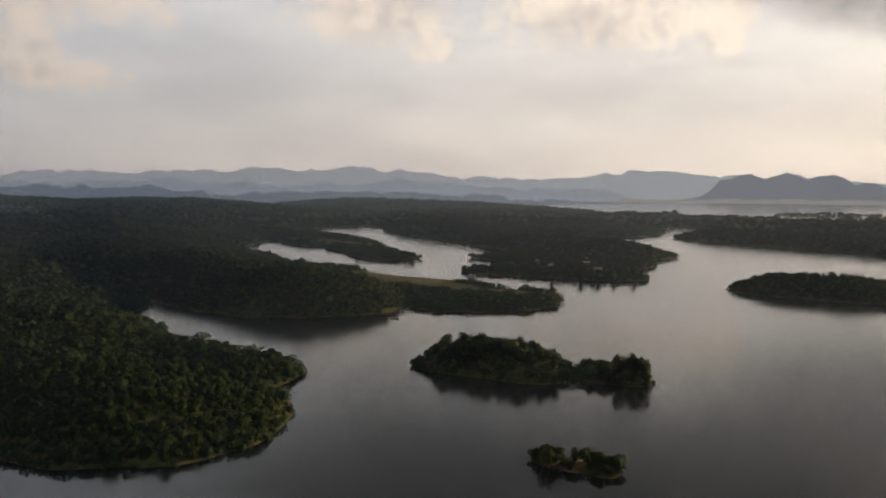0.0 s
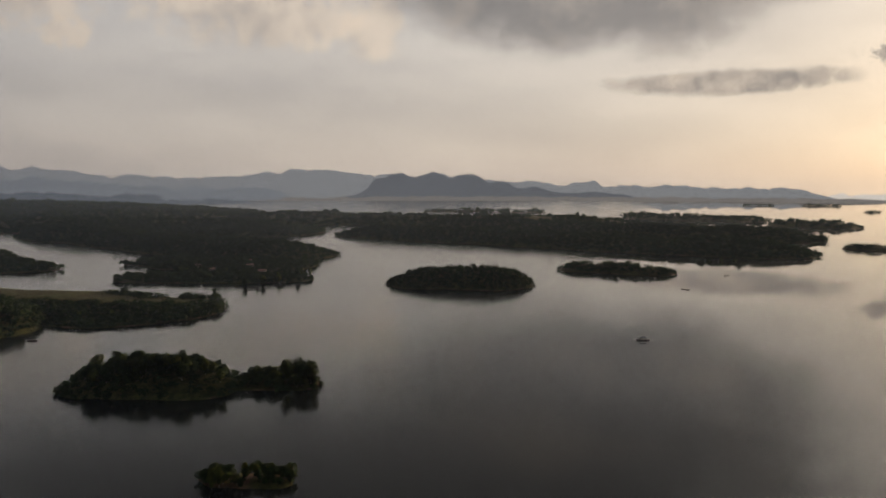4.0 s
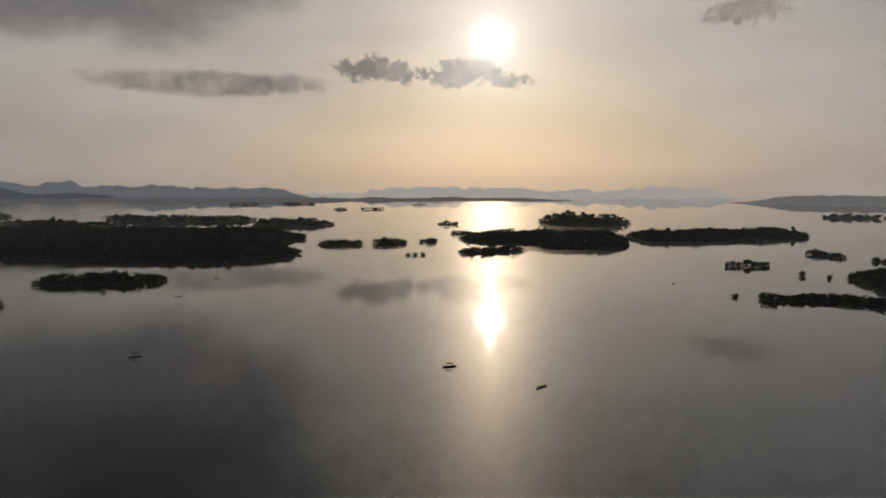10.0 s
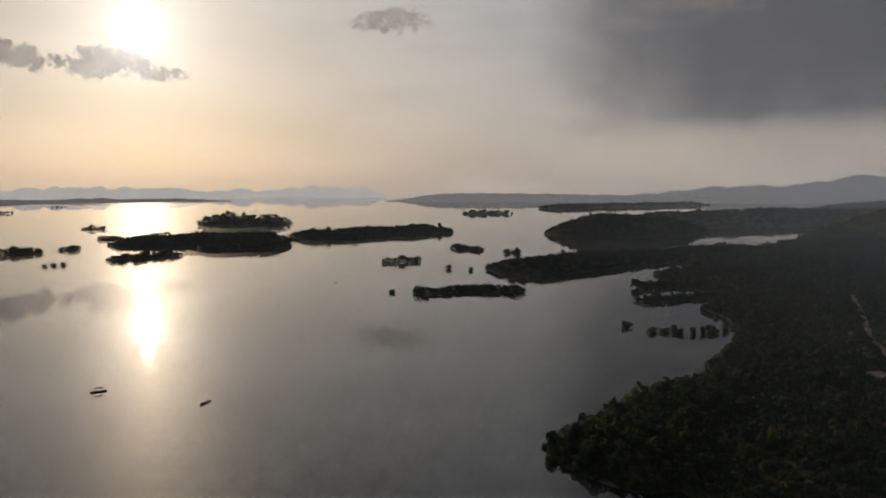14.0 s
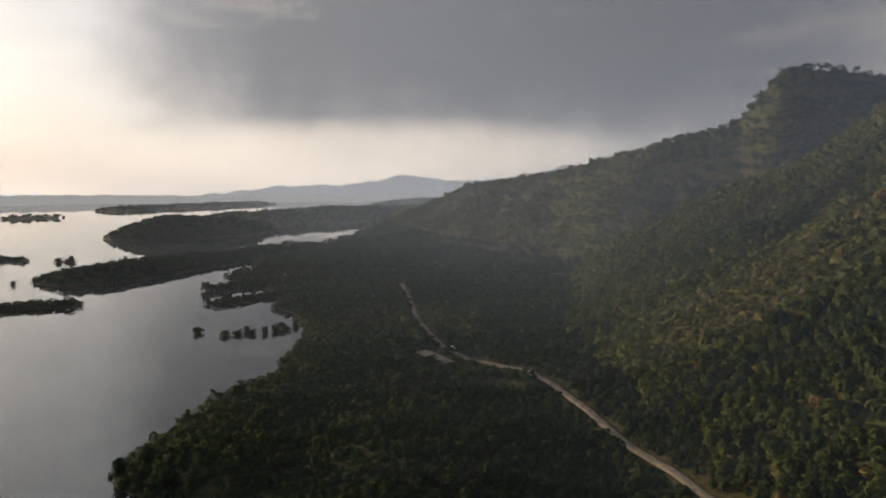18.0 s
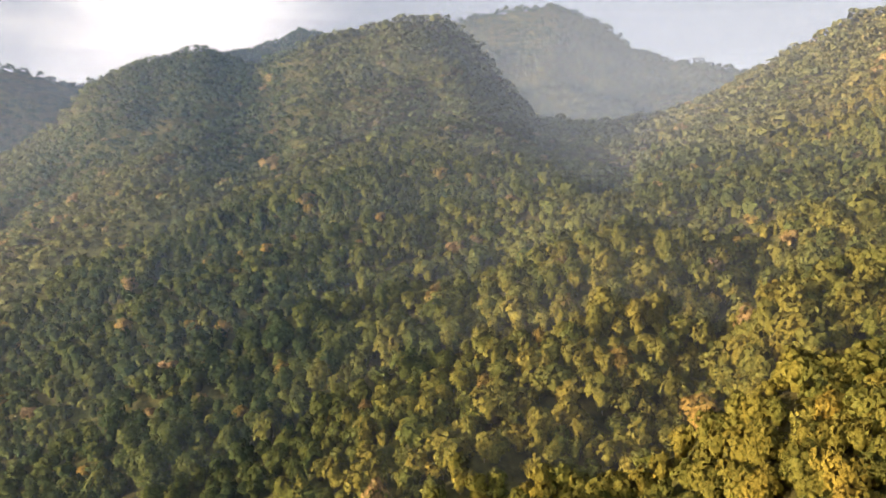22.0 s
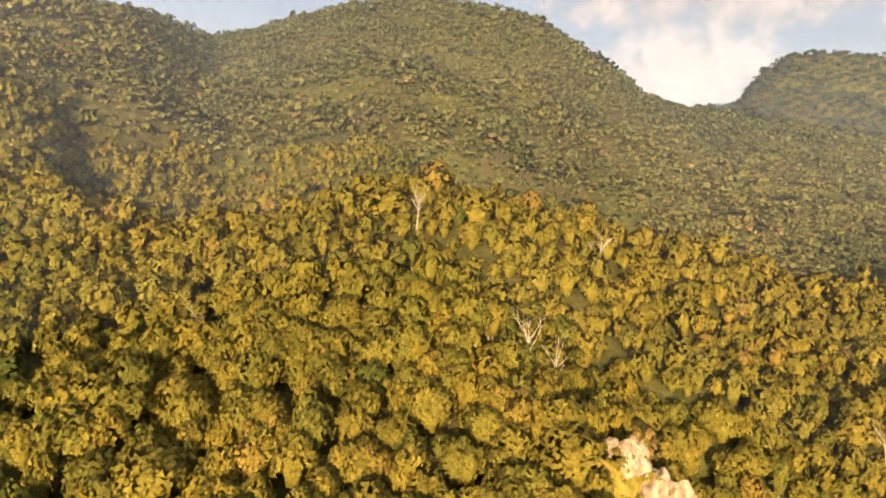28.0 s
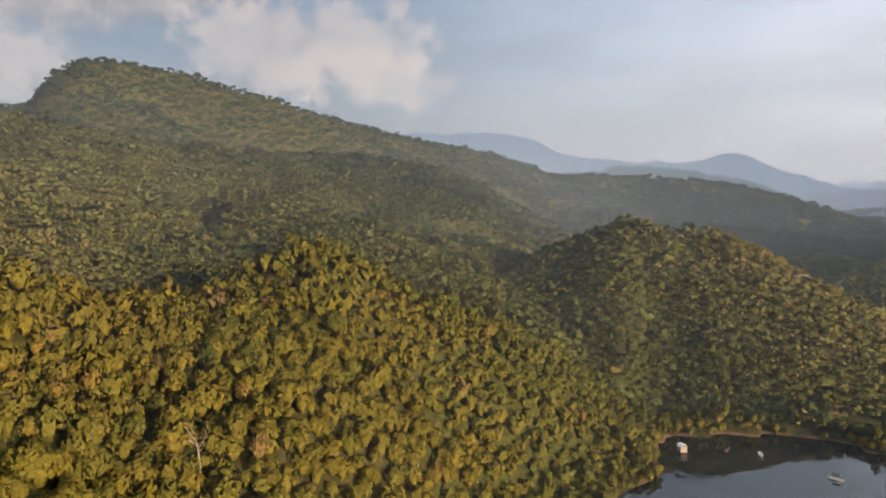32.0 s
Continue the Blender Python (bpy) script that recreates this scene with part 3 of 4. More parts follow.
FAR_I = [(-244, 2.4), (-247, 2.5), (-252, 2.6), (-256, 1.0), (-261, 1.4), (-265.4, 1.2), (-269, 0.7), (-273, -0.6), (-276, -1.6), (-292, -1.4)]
far_range("wooded_ridge", "wooded ridge behind the knoll, hazed dark blue by its colour", FAR_I, 2300, 0.35, (0.028, 0.037, 0.042), 87)
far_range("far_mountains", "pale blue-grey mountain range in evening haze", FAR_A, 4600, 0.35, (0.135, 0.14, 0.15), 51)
far_range("karst_hill", "limestone hill with blunt summits across the lake, hazed grey by its colour", FAR_B, 4200, 0.3, (0.06, 0.066, 0.078), 57)
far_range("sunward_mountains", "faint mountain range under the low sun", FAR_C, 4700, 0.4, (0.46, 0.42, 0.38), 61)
far_range("western_mountains", "mountain range behind the wooded hills, hazed blue by its colour", FAR_D, 3600, 0.3, (0.062, 0.078, 0.10), 67)
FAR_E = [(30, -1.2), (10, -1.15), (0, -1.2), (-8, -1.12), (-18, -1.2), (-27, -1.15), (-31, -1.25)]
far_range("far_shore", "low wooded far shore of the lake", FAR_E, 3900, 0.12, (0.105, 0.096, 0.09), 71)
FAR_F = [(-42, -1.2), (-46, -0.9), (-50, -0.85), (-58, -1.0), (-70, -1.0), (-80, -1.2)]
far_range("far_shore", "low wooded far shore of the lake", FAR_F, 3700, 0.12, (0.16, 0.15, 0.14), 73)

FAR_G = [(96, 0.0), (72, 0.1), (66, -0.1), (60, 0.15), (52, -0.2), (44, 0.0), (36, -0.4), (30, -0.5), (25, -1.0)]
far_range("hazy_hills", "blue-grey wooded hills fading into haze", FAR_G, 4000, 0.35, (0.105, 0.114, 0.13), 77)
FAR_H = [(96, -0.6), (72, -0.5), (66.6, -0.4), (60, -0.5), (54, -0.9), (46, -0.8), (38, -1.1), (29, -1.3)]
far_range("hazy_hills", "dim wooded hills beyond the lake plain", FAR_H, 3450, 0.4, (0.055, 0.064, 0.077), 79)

# ---- evening haze: thin added curtains that thicken with distance ----
scene.cycles.transparent_max_bounces = 40


# haze that the added curtains put along the view, per kilometre, by compass angle az
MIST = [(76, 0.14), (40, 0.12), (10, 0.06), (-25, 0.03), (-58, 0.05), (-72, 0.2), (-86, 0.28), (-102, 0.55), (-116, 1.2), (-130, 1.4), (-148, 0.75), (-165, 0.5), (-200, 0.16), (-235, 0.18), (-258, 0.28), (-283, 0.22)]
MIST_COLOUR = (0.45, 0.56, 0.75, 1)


def haze_curtain(r, deep):
    """An added curtain all round at distance r that stands in for deep metres of thin haze."""
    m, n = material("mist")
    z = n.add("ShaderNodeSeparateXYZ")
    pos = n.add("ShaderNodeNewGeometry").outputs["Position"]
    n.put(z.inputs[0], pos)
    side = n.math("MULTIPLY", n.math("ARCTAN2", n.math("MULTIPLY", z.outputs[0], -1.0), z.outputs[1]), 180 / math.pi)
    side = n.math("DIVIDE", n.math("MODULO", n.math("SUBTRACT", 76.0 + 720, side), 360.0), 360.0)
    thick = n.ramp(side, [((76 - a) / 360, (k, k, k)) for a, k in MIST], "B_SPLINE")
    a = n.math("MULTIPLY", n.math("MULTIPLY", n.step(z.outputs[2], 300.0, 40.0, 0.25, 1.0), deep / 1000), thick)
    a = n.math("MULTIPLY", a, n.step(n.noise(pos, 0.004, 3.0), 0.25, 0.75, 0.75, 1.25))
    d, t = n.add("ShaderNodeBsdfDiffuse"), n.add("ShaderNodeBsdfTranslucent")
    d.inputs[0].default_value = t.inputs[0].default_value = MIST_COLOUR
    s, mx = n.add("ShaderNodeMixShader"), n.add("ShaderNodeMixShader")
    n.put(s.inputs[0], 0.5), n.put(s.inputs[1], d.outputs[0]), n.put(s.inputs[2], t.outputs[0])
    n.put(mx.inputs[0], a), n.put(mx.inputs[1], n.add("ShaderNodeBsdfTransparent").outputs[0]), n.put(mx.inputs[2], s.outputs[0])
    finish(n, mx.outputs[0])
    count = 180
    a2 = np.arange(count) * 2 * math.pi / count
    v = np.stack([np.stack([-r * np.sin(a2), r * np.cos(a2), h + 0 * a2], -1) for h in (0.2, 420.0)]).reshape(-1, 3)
    ob = new("haze_curtain", grid_mesh("haze_curtain", v, 2, count, True, m))
    tagged(ob, "added curtain standing in for thin pale evening haze over lake and woods", "mist", kind="structure")


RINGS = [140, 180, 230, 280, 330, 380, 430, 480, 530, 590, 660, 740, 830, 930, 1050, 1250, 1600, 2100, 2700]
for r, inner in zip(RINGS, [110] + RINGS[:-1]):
    haze_curtain(r, (r - inner) * min(1.0, max(0.65, r / 430)))

# ---- trees ----
rng = np.random.default_rng(7)


def crown(n_leaf, size, lobes, seed, ragged=1.0, smooth=0.0, core=0):
    """A crown 1 wide and about 1 high: small leaf clumps, a triangle each, over a dome with knobbly lobes, and round a close inner mass of core sides: corners, triangles, and the crown's own roundness at each corner."""
    g = np.random.default_rng(seed)
    a = g.uniform(0, 2 * math.pi, lobes)
    up = g.uniform(-0.15, 1.0, lobes)
    out = np.sqrt(np.maximum(1 - up ** 2, 0.04))
    c = np.stack([np.cos(a) * out * 0.30, np.sin(a) * out * 0.30, 0.48 + up * 0.30], -1) * g.uniform(0.8, 1.1, (lobes, 1))
    rad = g.uniform(0.13, 0.22, lobes)
    c[0], rad[0] = (0, 0, 0.48), 0.36
    k = g.choice(lobes, n_leaf * 6, p=rad ** 2 / (rad ** 2).sum())
    d = g.normal(size=(n_leaf * 6, 3))
    d[:, 2] = np.where(d[:, 2] < -0.35, -d[:, 2], d[:, 2])
    d /= np.linalg.norm(d, axis=1)[:, None]
    p = c[k] + d * (rad[k] * g.uniform(1 - 0.16 * ragged, 1 + 0.2 * ragged, n_leaf * 6))[:, None]
    deep = (np.linalg.norm(p[:, None, :] - c[None], axis=2) / rad[None]).min(axis=1)
    keep = np.nonzero(deep > 0.80)[0][:n_leaf]
    p, d = p[keep], d[keep]
    n_leaf = len(keep)
    face = d + g.normal(size=d.shape) * 0.35
    u = np.cross(face, g.normal(size=d.shape))
    u /= np.linalg.norm(u, axis=1)[:, None]
    v = np.cross(face, u)
    v /= np.linalg.norm(v, axis=1)[:, None]
    s = size * g.uniform(0.55, 1.35, n_leaf)[:, None]
    tri = np.stack([p + u * s, p - u * s * 0.5 + v * s * 0.8, p - u * s * 0.5 - v * s * 0.8], 1).reshape(-1, 3)
    whole = p - np.array([0, 0, 0.38])
    whole /= np.linalg.norm(whole, axis=1)[:, None]
    nrm = d * (0.75 - 0.5 * smooth) + whole * 0.6 + g.normal(size=d.shape) * (0.17 - 0.1 * smooth)
    nrm = np.repeat(nrm / np.linalg.norm(nrm, axis=1)[:, None], 3, axis=0)
    faces = np.arange(n_leaf * 3).reshape(-1, 3)
    if core:
        t = np.arange(core) * 2 * math.pi / core
        rings = [np.stack([np.cos(t + q) * w_ * g.uniform(0.85, 1.1, core), np.sin(t + q) * w_ * g.uniform(0.85, 1.1, core), 0 * t + h], -1) for h, w_, q in ((0.14, 0.17, 0.0), (0.42, 0.27, 0.4), (0.64, 0.19, 0.8))]
        hull = np.concatenate(rings + [np.array([[0, 0, 0.74]])])
        f, n0 = [], len(tri)
        for q in range(core):
            q2 = (q + 1) % core
            for lo in (0, core):
                f += [(lo + q, lo + q2, lo + core + q2), (lo + q, lo + core + q2, lo + core + q)]
            f.append((2 * core + q, 2 * core + q2, 3 * core))
        hn = hull - np.array([0, 0, 0.38])
        tri, faces = np.concatenate([tri, hull]), np.concatenate([faces, np.array(f) + n0])
        nrm = np.concatenate([nrm, hn / np.linalg.norm(hn, axis=1)[:, None]])
    return tri, faces, nrm


def trunk_shape(sides, h, r0):
    a = np.arange(sides) * 2 * math.pi / sides
    lo = np.stack([np.cos(a) * r0, np.sin(a) * r0, 0 * a - 0.08], -1)
    hi = np.stack([np.cos(a) * r0 * 0.55, np.sin(a) * r0 * 0.55, 0 * a + h], -1)
    f = []
    for i in range(sides):
        j = (i + 1) % sides
        f += [(i, j, sides + j), (i, sides + j, sides + i)]
    v = np.concatenate([lo, hi])
    return v, np.array(f), v * np.array([1, 1, 0.0]) / r0


def tri_mesh(name, verts, faces, mats, index=None, tint=None, nrm=None, single=False):
    me = bpy.data.meshes.new(name)
    n = len(faces)
    me.vertices.add(len(verts))
    me.vertices.foreach_set("co", verts.astype(np.float32).ravel())
    me.loops.add(n * 3)
    me.loops.foreach_set("vertex_index", faces.astype(np.int32).ravel())
    me.polygons.add(n)
    me.polygons.foreach_set("loop_start", np.arange(0, n * 3, 3, dtype=np.int32))
    for m in mats:
        me.materials.append(m)
    if index is not None:
        me.polygons.foreach_set("material_index", index.astype(np.int32))
    if tint is not None:
        me.attributes.new("tint", "FLOAT", "FACE").data.foreach_set("value", tint.astype(np.float32))
    if nrm is not None:
        me.attributes.new("crown", "FLOAT_VECTOR", "POINT").data.foreach_set("vector", nrm.astype(np.float32).ravel())
    if single:
        me.attributes.new("single", "FLOAT", "FACE").data.foreach_set("value", np.ones(n, np.float32))
    me.update(calc_edges=True)
    return me


def in_sight(x, y, z):
    """True where the land lets a spot be seen from the lookout, or nearly."""
    ok = np.ones(len(x), bool)
    for s in np.linspace(0.15, 0.95, 17):
        ok &= height(x * s, y * s) < 101 + (z + 10 - 101) * s + 7
    return ok


ROAD = [(640, 182), (560, 152), (478, 126), (430, 106), (387, 86), (353, 44), (323, 24), (288, 9), (260, -3), (240, -14), (222, -21), (196, -34)]
CLEARING = [(384, 100), (376, 91), (368, 82)]
ROAD_WEST = [(-458, 28), (-513, 47), (-560, 55), (-600, 62), (-690, 80)]


def off_road(x, y, half):
    ok = np.ones(len(x), bool)
    for line, half in ((ROAD, half), (ROAD_WEST, half), (CLEARING, half + 2.5)):
        for (ax, ay), (bx, by) in zip(line[:-1], line[1:]):
            dx, dy = bx - ax, by - ay
            t = np.clip(((x - ax) * dx + (y - ay) * dy) / (dx * dx + dy * dy), 0, 1)
            ok &= np.hypot(x - ax - t * dx, y - ay - t * dy) > half
    return ok


def fields(x, y):
    """Open fields and mud flats where no trees stand."""
    f = (np.hypot((x + 430) / 130, (y - 470) / 42) < 1) | (np.hypot((x + 700) / 190, (y - 700) / 26) < 1)
    return f & (fbm(x, y, 45, 3, 77) < 0.25)


def rocks(x, y):
    """The bare limestone face on the spur."""
    az = np.degrees(np.arctan2(-x, y))
    az = np.where(az > 72, az - 360, az)
    r = np.hypot(x, y)
    return (np.hypot((az + 214.0) / 8.5, (r - 99) / 17) + 0.4 * fbm(x, y, 9, 3, 81)) < 0.9


def scatter(r0, r1, step, keep_hidden):
    n = int(r1 / step) + 1
    gx, gy = np.meshgrid(np.arange(-n, n + 1) * step, np.arange(-n, n + 1) * step)
    x = (gx + rng.uniform(-0.48, 0.48, gx.shape) * step).ravel()
    y = (gy + rng.uniform(-0.48, 0.48, gy.shape) * step).ravel()
    r = np.hypot(x, y)
    m = r > 40
    x, y, r = x[m], y[m], r[m]
    r = r * (1 + 0.2 * fbm(x, y, 55, 2, 83))
    m = (r >= r0) & (r < r1)
    x, y = x[m], y[m]
    z = height(x, y)
    m = (z > -0.05) & off_road(x, y, 2.7) & ~fields(x, y) & ~rocks(x, y)
    x, y, z = x[m], y[m], z[m]
    m = in_sight(x, y, z) | (rng.random(len(x)) < keep_hidden)
    return x[m], y[m], z[m]


def forest(name, label, x, y, z, crowns, width, tall, trunk=None, low=0.65, gold=0.45, even=0.3):
    """Joins many trees into one wood. width, tall: range of the crown's size; even: how far the canopy is lit as one sheet along the slope."""
    slope = np.stack([height(x - 14, y) - height(x + 14, y), height(x, y - 14) - height(x, y + 14), np.full(len(x), 28.0)], -1)
    slope *= even / np.linalg.norm(slope, axis=1)[:, None]
    n = len(x)
    kind = rng.integers(0, len(crowns), n)
    wide = (width[0] + (width[1] - width[0]) * rng.random(n) ** 1.6) * (1 + 0.5 * (rng.random(n) > 0.91)) * np.where(hills(x, y) > 12, 1.0, low)
    high = rng.uniform(*tall, n) * wide
    spin = rng.uniform(0, 2 * math.pi, n)
    side = np.degrees(np.arctan2(-x, y))
    side = np.where(side > 72, side - 360, side)
    # shade on the near eastern slopes is put into the leaf tint
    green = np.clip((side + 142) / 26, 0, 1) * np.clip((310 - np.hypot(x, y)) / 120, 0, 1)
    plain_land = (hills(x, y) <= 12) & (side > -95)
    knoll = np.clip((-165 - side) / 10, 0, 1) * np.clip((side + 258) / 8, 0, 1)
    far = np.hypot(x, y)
    # the tint fades with distance in place of haze
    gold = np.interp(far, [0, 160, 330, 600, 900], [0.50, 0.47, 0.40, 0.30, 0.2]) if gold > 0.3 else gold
    # backlit lowland and shaded hills are darkened through the tint too
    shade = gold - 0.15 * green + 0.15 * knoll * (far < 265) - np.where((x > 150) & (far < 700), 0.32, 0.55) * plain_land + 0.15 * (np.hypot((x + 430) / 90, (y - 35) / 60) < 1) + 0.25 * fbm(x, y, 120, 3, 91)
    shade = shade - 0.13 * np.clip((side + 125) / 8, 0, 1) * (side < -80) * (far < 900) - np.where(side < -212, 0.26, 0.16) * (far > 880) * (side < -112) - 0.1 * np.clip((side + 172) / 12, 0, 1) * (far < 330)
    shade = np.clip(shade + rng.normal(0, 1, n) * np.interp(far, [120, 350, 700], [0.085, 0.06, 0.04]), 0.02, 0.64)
    shade = np.where((rng.random(n) > 0.975) & ~plain_land & (far < 500), rng.uniform(0.85, 1.0, n), shade)
    tall_one = rng.random(n) > 0.88
    high = np.where(far < 330, np.minimum(high * np.where(tall_one, 1.25, 1.0), 9.0), high)
    lift = high * np.where(plain_land, rng.uniform(-0.36, -0.24, n), rng.uniform(-0.12, 0.06, n) + 0.12 * tall_one * (far < 330) - 0.16 * (far > 330))
    verts, faces, idx, tint, norms, base = [], [], [], [], [], 0
    for k, shape in enumerate(crowns):
        m = kind == k
        c, s = np.cos(spin[m])[:, None], np.sin(spin[m])[:, None]
        for (sv, sf, sn), mi in [(shape, 0)] + ([(trunk, 1)] if trunk is not None else []):
            if mi == 0:
                px, py, pz = sv[None, :, 0] * wide[m][:, None], sv[None, :, 1] * wide[m][:, None], sv[None, :, 2] * high[m][:, None] + lift[m][:, None]
            else:
                px, py, pz = sv[None, :, 0] + 0 * c, sv[None, :, 1] + 0 * c, sv[None, :, 2] * (high[m] * 0.3 + lift[m])[:, None]
            v = np.stack([px * c - py * s + x[m][:, None], px * s + py * c + y[m][:, None], pz + z[m][:, None] - 0.3], -1)
            count = int(m.sum())
            nx, ny = sn[None, :, 0], sn[None, :, 1]
            nn = np.stack([nx * c - ny * s, nx * s + ny * c, sn[None, :, 2] + 0 * c], -1) * (1 - even) + slope[m][:, None, :]
            norms.append((nn / np.linalg.norm(nn, axis=2)[:, :, None]).reshape(-1, 3))
            f = sf[None] + (np.arange(count) * len(sv))[:, None, None] + base
            base += count * len(sv)
            verts.append(v.reshape(-1, 3)), faces.append(f.reshape(-1, 3))
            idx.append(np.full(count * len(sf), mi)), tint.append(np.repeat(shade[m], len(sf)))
    ob = new(name, tri_mesh(name, np.concatenate(verts), np.concatenate(faces), [leaf_mat if trunk is not None else slope_leaf_mat if len(crowns[0][0]) > 120 else hazed_leaf_mat, bark_mat], np.concatenate(idx), np.concatenate(tint), np.concatenate(norms)))
    return tagged(ob, label, "forest", kind="stuff")


near_crowns = [crown(540, 0.053, 15, 100 + k, 1.5, 0.0, 5) for k in range(8)]
middle_crowns = [crown(195, 0.078, 13, 150 + k, 1.4, 0.1, 4) for k in range(8)]
mid_crowns = [crown(50, 0.135, 9, 200 + k, 1.1, 0.2, 3) for k in range(8)]
far_crowns = [crown(19, 0.175, 6, 300 + k, 1.0, 0.4) for k in range(8)]
dim_crowns = [crown(14, 0.25, 4, 400 + k, 0.5, 0.8) for k in range(6)]
low_crowns = [crown(8, 0.40, 3, 500 + k, 0.5, 1.0) for k in range(5)]
stem = trunk_shape(3, 1.0, 0.07)
for name, label, r0, r1, step, hid, crowns, width, tall, tr, low, gold, even in (
        ("forest_near", "dense green and gold tropical wood on the near slopes", 40, 128, 3.9, 0.04, near_crowns, (4.2, 7.2), (0.9, 1.5), stem, 0.8, 0.60, 0.12),
        ("forest_spur", "golden-green wood over the spur and lower slopes", 128, 210, 3.7, 0.04, middle_crowns, (3.8, 6.8), (0.9, 1.45), stem, 0.8, 0.58, 0.15),
        ("forest_slopes", "dense olive-green woodland on the hillside", 210, 330, 3.5, 0.03, mid_crowns, (3.6, 6.4), (0.75, 1.2), None, 0.85, 0.54, 0.3),
        ("forest_hills", "unbroken green forest over the hills", 330, 700, 3.8, 0.02, far_crowns, (4.4, 7.6), (0.65, 1.0), None, 1.0, 0.32, 0.4),
        ("forest_distance", "hazy forest on far ridges and islands", 700, 1500, 6.8, 0.01, dim_crowns, (7.2, 11.5), (0.6, 0.9), None, 0.9, 0.2, 0.7),
        ("forest_far_shores", "forest on the far shores of the lake, backlit shade put into its tint", 1500, 3300, 14.5, 0.02, low_crowns, (10, 16), (0.5, 0.8), None, 0.9, 0.25, 0.6)):
    px, py, pz = scatter(r0, r1, step, hid)
    forest(name, label, px, py, pz, crowns, width, tall, tr, low, gold, even)


# low scrub between the rocks
px, py = rng.uniform(-85, -25, 3600), rng.uniform(-118, -66, 3600)
keep = rocks(px, py) & (fbm(px, py, 8, 2, 85) > -0.1)
px, py = px[keep], py[keep]
forest("scrub", "low yellow-green scrub on the rocky face", px, py, height(px, py), mid_crowns, (0.8, 2.4), (0.6, 1.0), None, 0.8, 0.6, 0.5)

# ---- single things ----


def mesh_of(name, bm, mat):
    me = bpy.data.meshes.new(name)
    bm.to_mesh(me)
    bm.free()
    me.materials.append(mat)
    return me


def part(name, bm, mat, parent, label=""):
    """Links a bmesh as one mesh under a thing."""
    ob = new(name, mesh_of(name, bm, mat) if isinstance(bm, bmesh.types.BMesh) else bm)
    ob.parent = parent
    if label:
        ob["label"] = label
    return ob


def ground_z(x, y):
    return float(height(np.array([float(x)]), np.array([float(y)]))[0])


def tube(bm, a, b, r0, r1, sides=6):
    """A tapered round bar from a to b."""
    a, b = Vector(a), Vector(b)
    q = (b - a).to_track_quat("Z", "Y")
    rings = []
    for p, r in ((a, r0), (b, r1)):
        rings.append([bm.verts.new(p + q @ Vector((math.cos(k * 2 * math.pi / sides) * r, math.sin(k * 2 * math.pi / sides) * r, 0))) for k in range(sides)])
    for k in range(sides):
        bm.faces.new((rings[0][k], rings[0][(k + 1) % sides], rings[1][(k + 1) % sides], rings[1][k]))
    bm.faces.new(rings[1])
    bm.faces.new(list(reversed(rings[0])))


def box(bm, x0, x1, y0, y1, z0, z1, bevel=0.0):
    made = bmesh.ops.create_cube(bm, size=1.0, matrix=Matrix.LocRotScale(((x0 + x1) / 2, (y0 + y1) / 2, (z0 + z1) / 2), None, (x1 - x0, y1 - y0, z1 - z0)))
    if bevel:
        edges = list({e for v in made["verts"] for e in v.link_edges})
        bmesh.ops.bevel(bm, geom=edges, offset=bevel, segments=1, affect="EDGES")


# -- trees that stand singly: trunk with limbs, crown of leaf clumps
def tree_meshes(seed, leaves, size, lobes, stout, shade=0.58):
    v, f, nr = crown(leaves, size, lobes + 4, seed, 1.5, 0.0, 5)
    top_mesh = tri_mesh("crown", v * np.array([1, 1, 1.0]), f, [leaf_mat], None, np.full(len(f), shade), nr, True)
    g = random.Random(seed)
    bm = bmesh.new()
    tube(bm, (0, 0, -0.12), (0.02, 0.01, 0.30), 0.035 * stout, 0.022 * stout, 7)
    tube(bm, (0.02, 0.01, 0.28), (0.0, 0.03, 0.62), 0.022 * stout, 0.010 * stout, 6)
    for k in range(4):
        a = g.uniform(0, 6.28)
        z = g.uniform(0.22, 0.42)
        tube(bm, (0.02, 0.01, z), (math.cos(a) * 0.24, math.sin(a) * 0.24, z + g.uniform(0.12, 0.28)), 0.014 * stout, 0.005 * stout, 5)
    return top_mesh, mesh_of("trunk", bm, bark_mat)


def make_tree(shape, label, group):
    root = new("tree")
    crown_mesh, trunk_mesh = shape
    part("trunk", trunk_mesh, None, root)
    part("crown", crown_mesh, None, root)
    return tagged(root, label, "tree", group)


grand = [tree_meshes(700 + k, 620, 0.052, 10, 1.0) for k in range(6)]
# island and shore sets: backlit shade is put into their low leaf tint
shaded_trees = [tree_meshes(720 + k, 420, 0.062, 9, 1.0, 0.05) for k in range(5)]
small = [tree_meshes(740 + k, 260, 0.075, 7, 1.2, 0.05) for k in range(4)]
tree_rng = random.Random(5)


def plant(shapes, spots, label, group, wide, tall, sink=0.2):
    first = {}
    for x, y in spots:
        k = tree_rng.randrange(len(shapes))
        w_, h_ = tree_rng.uniform(*wide), tree_rng.uniform(*tall)
        z = max(ground_z(x, y), -0.6) - sink
        if k not in first:
            first[k] = make_tree(shapes[k], label, group)
            ob = first[k]
            ob.matrix_basis = pose(x, y, z, 0, 0, tree_rng.uniform(0, 360)) @ Matrix.Diagonal((w_, w_, h_, 1))
        else:
            ob = copy_thing(first[k], pose(x, y, z, 0, 0, tree_rng.uniform(0, 360)))
            ob.scale = (w_, w_, h_)


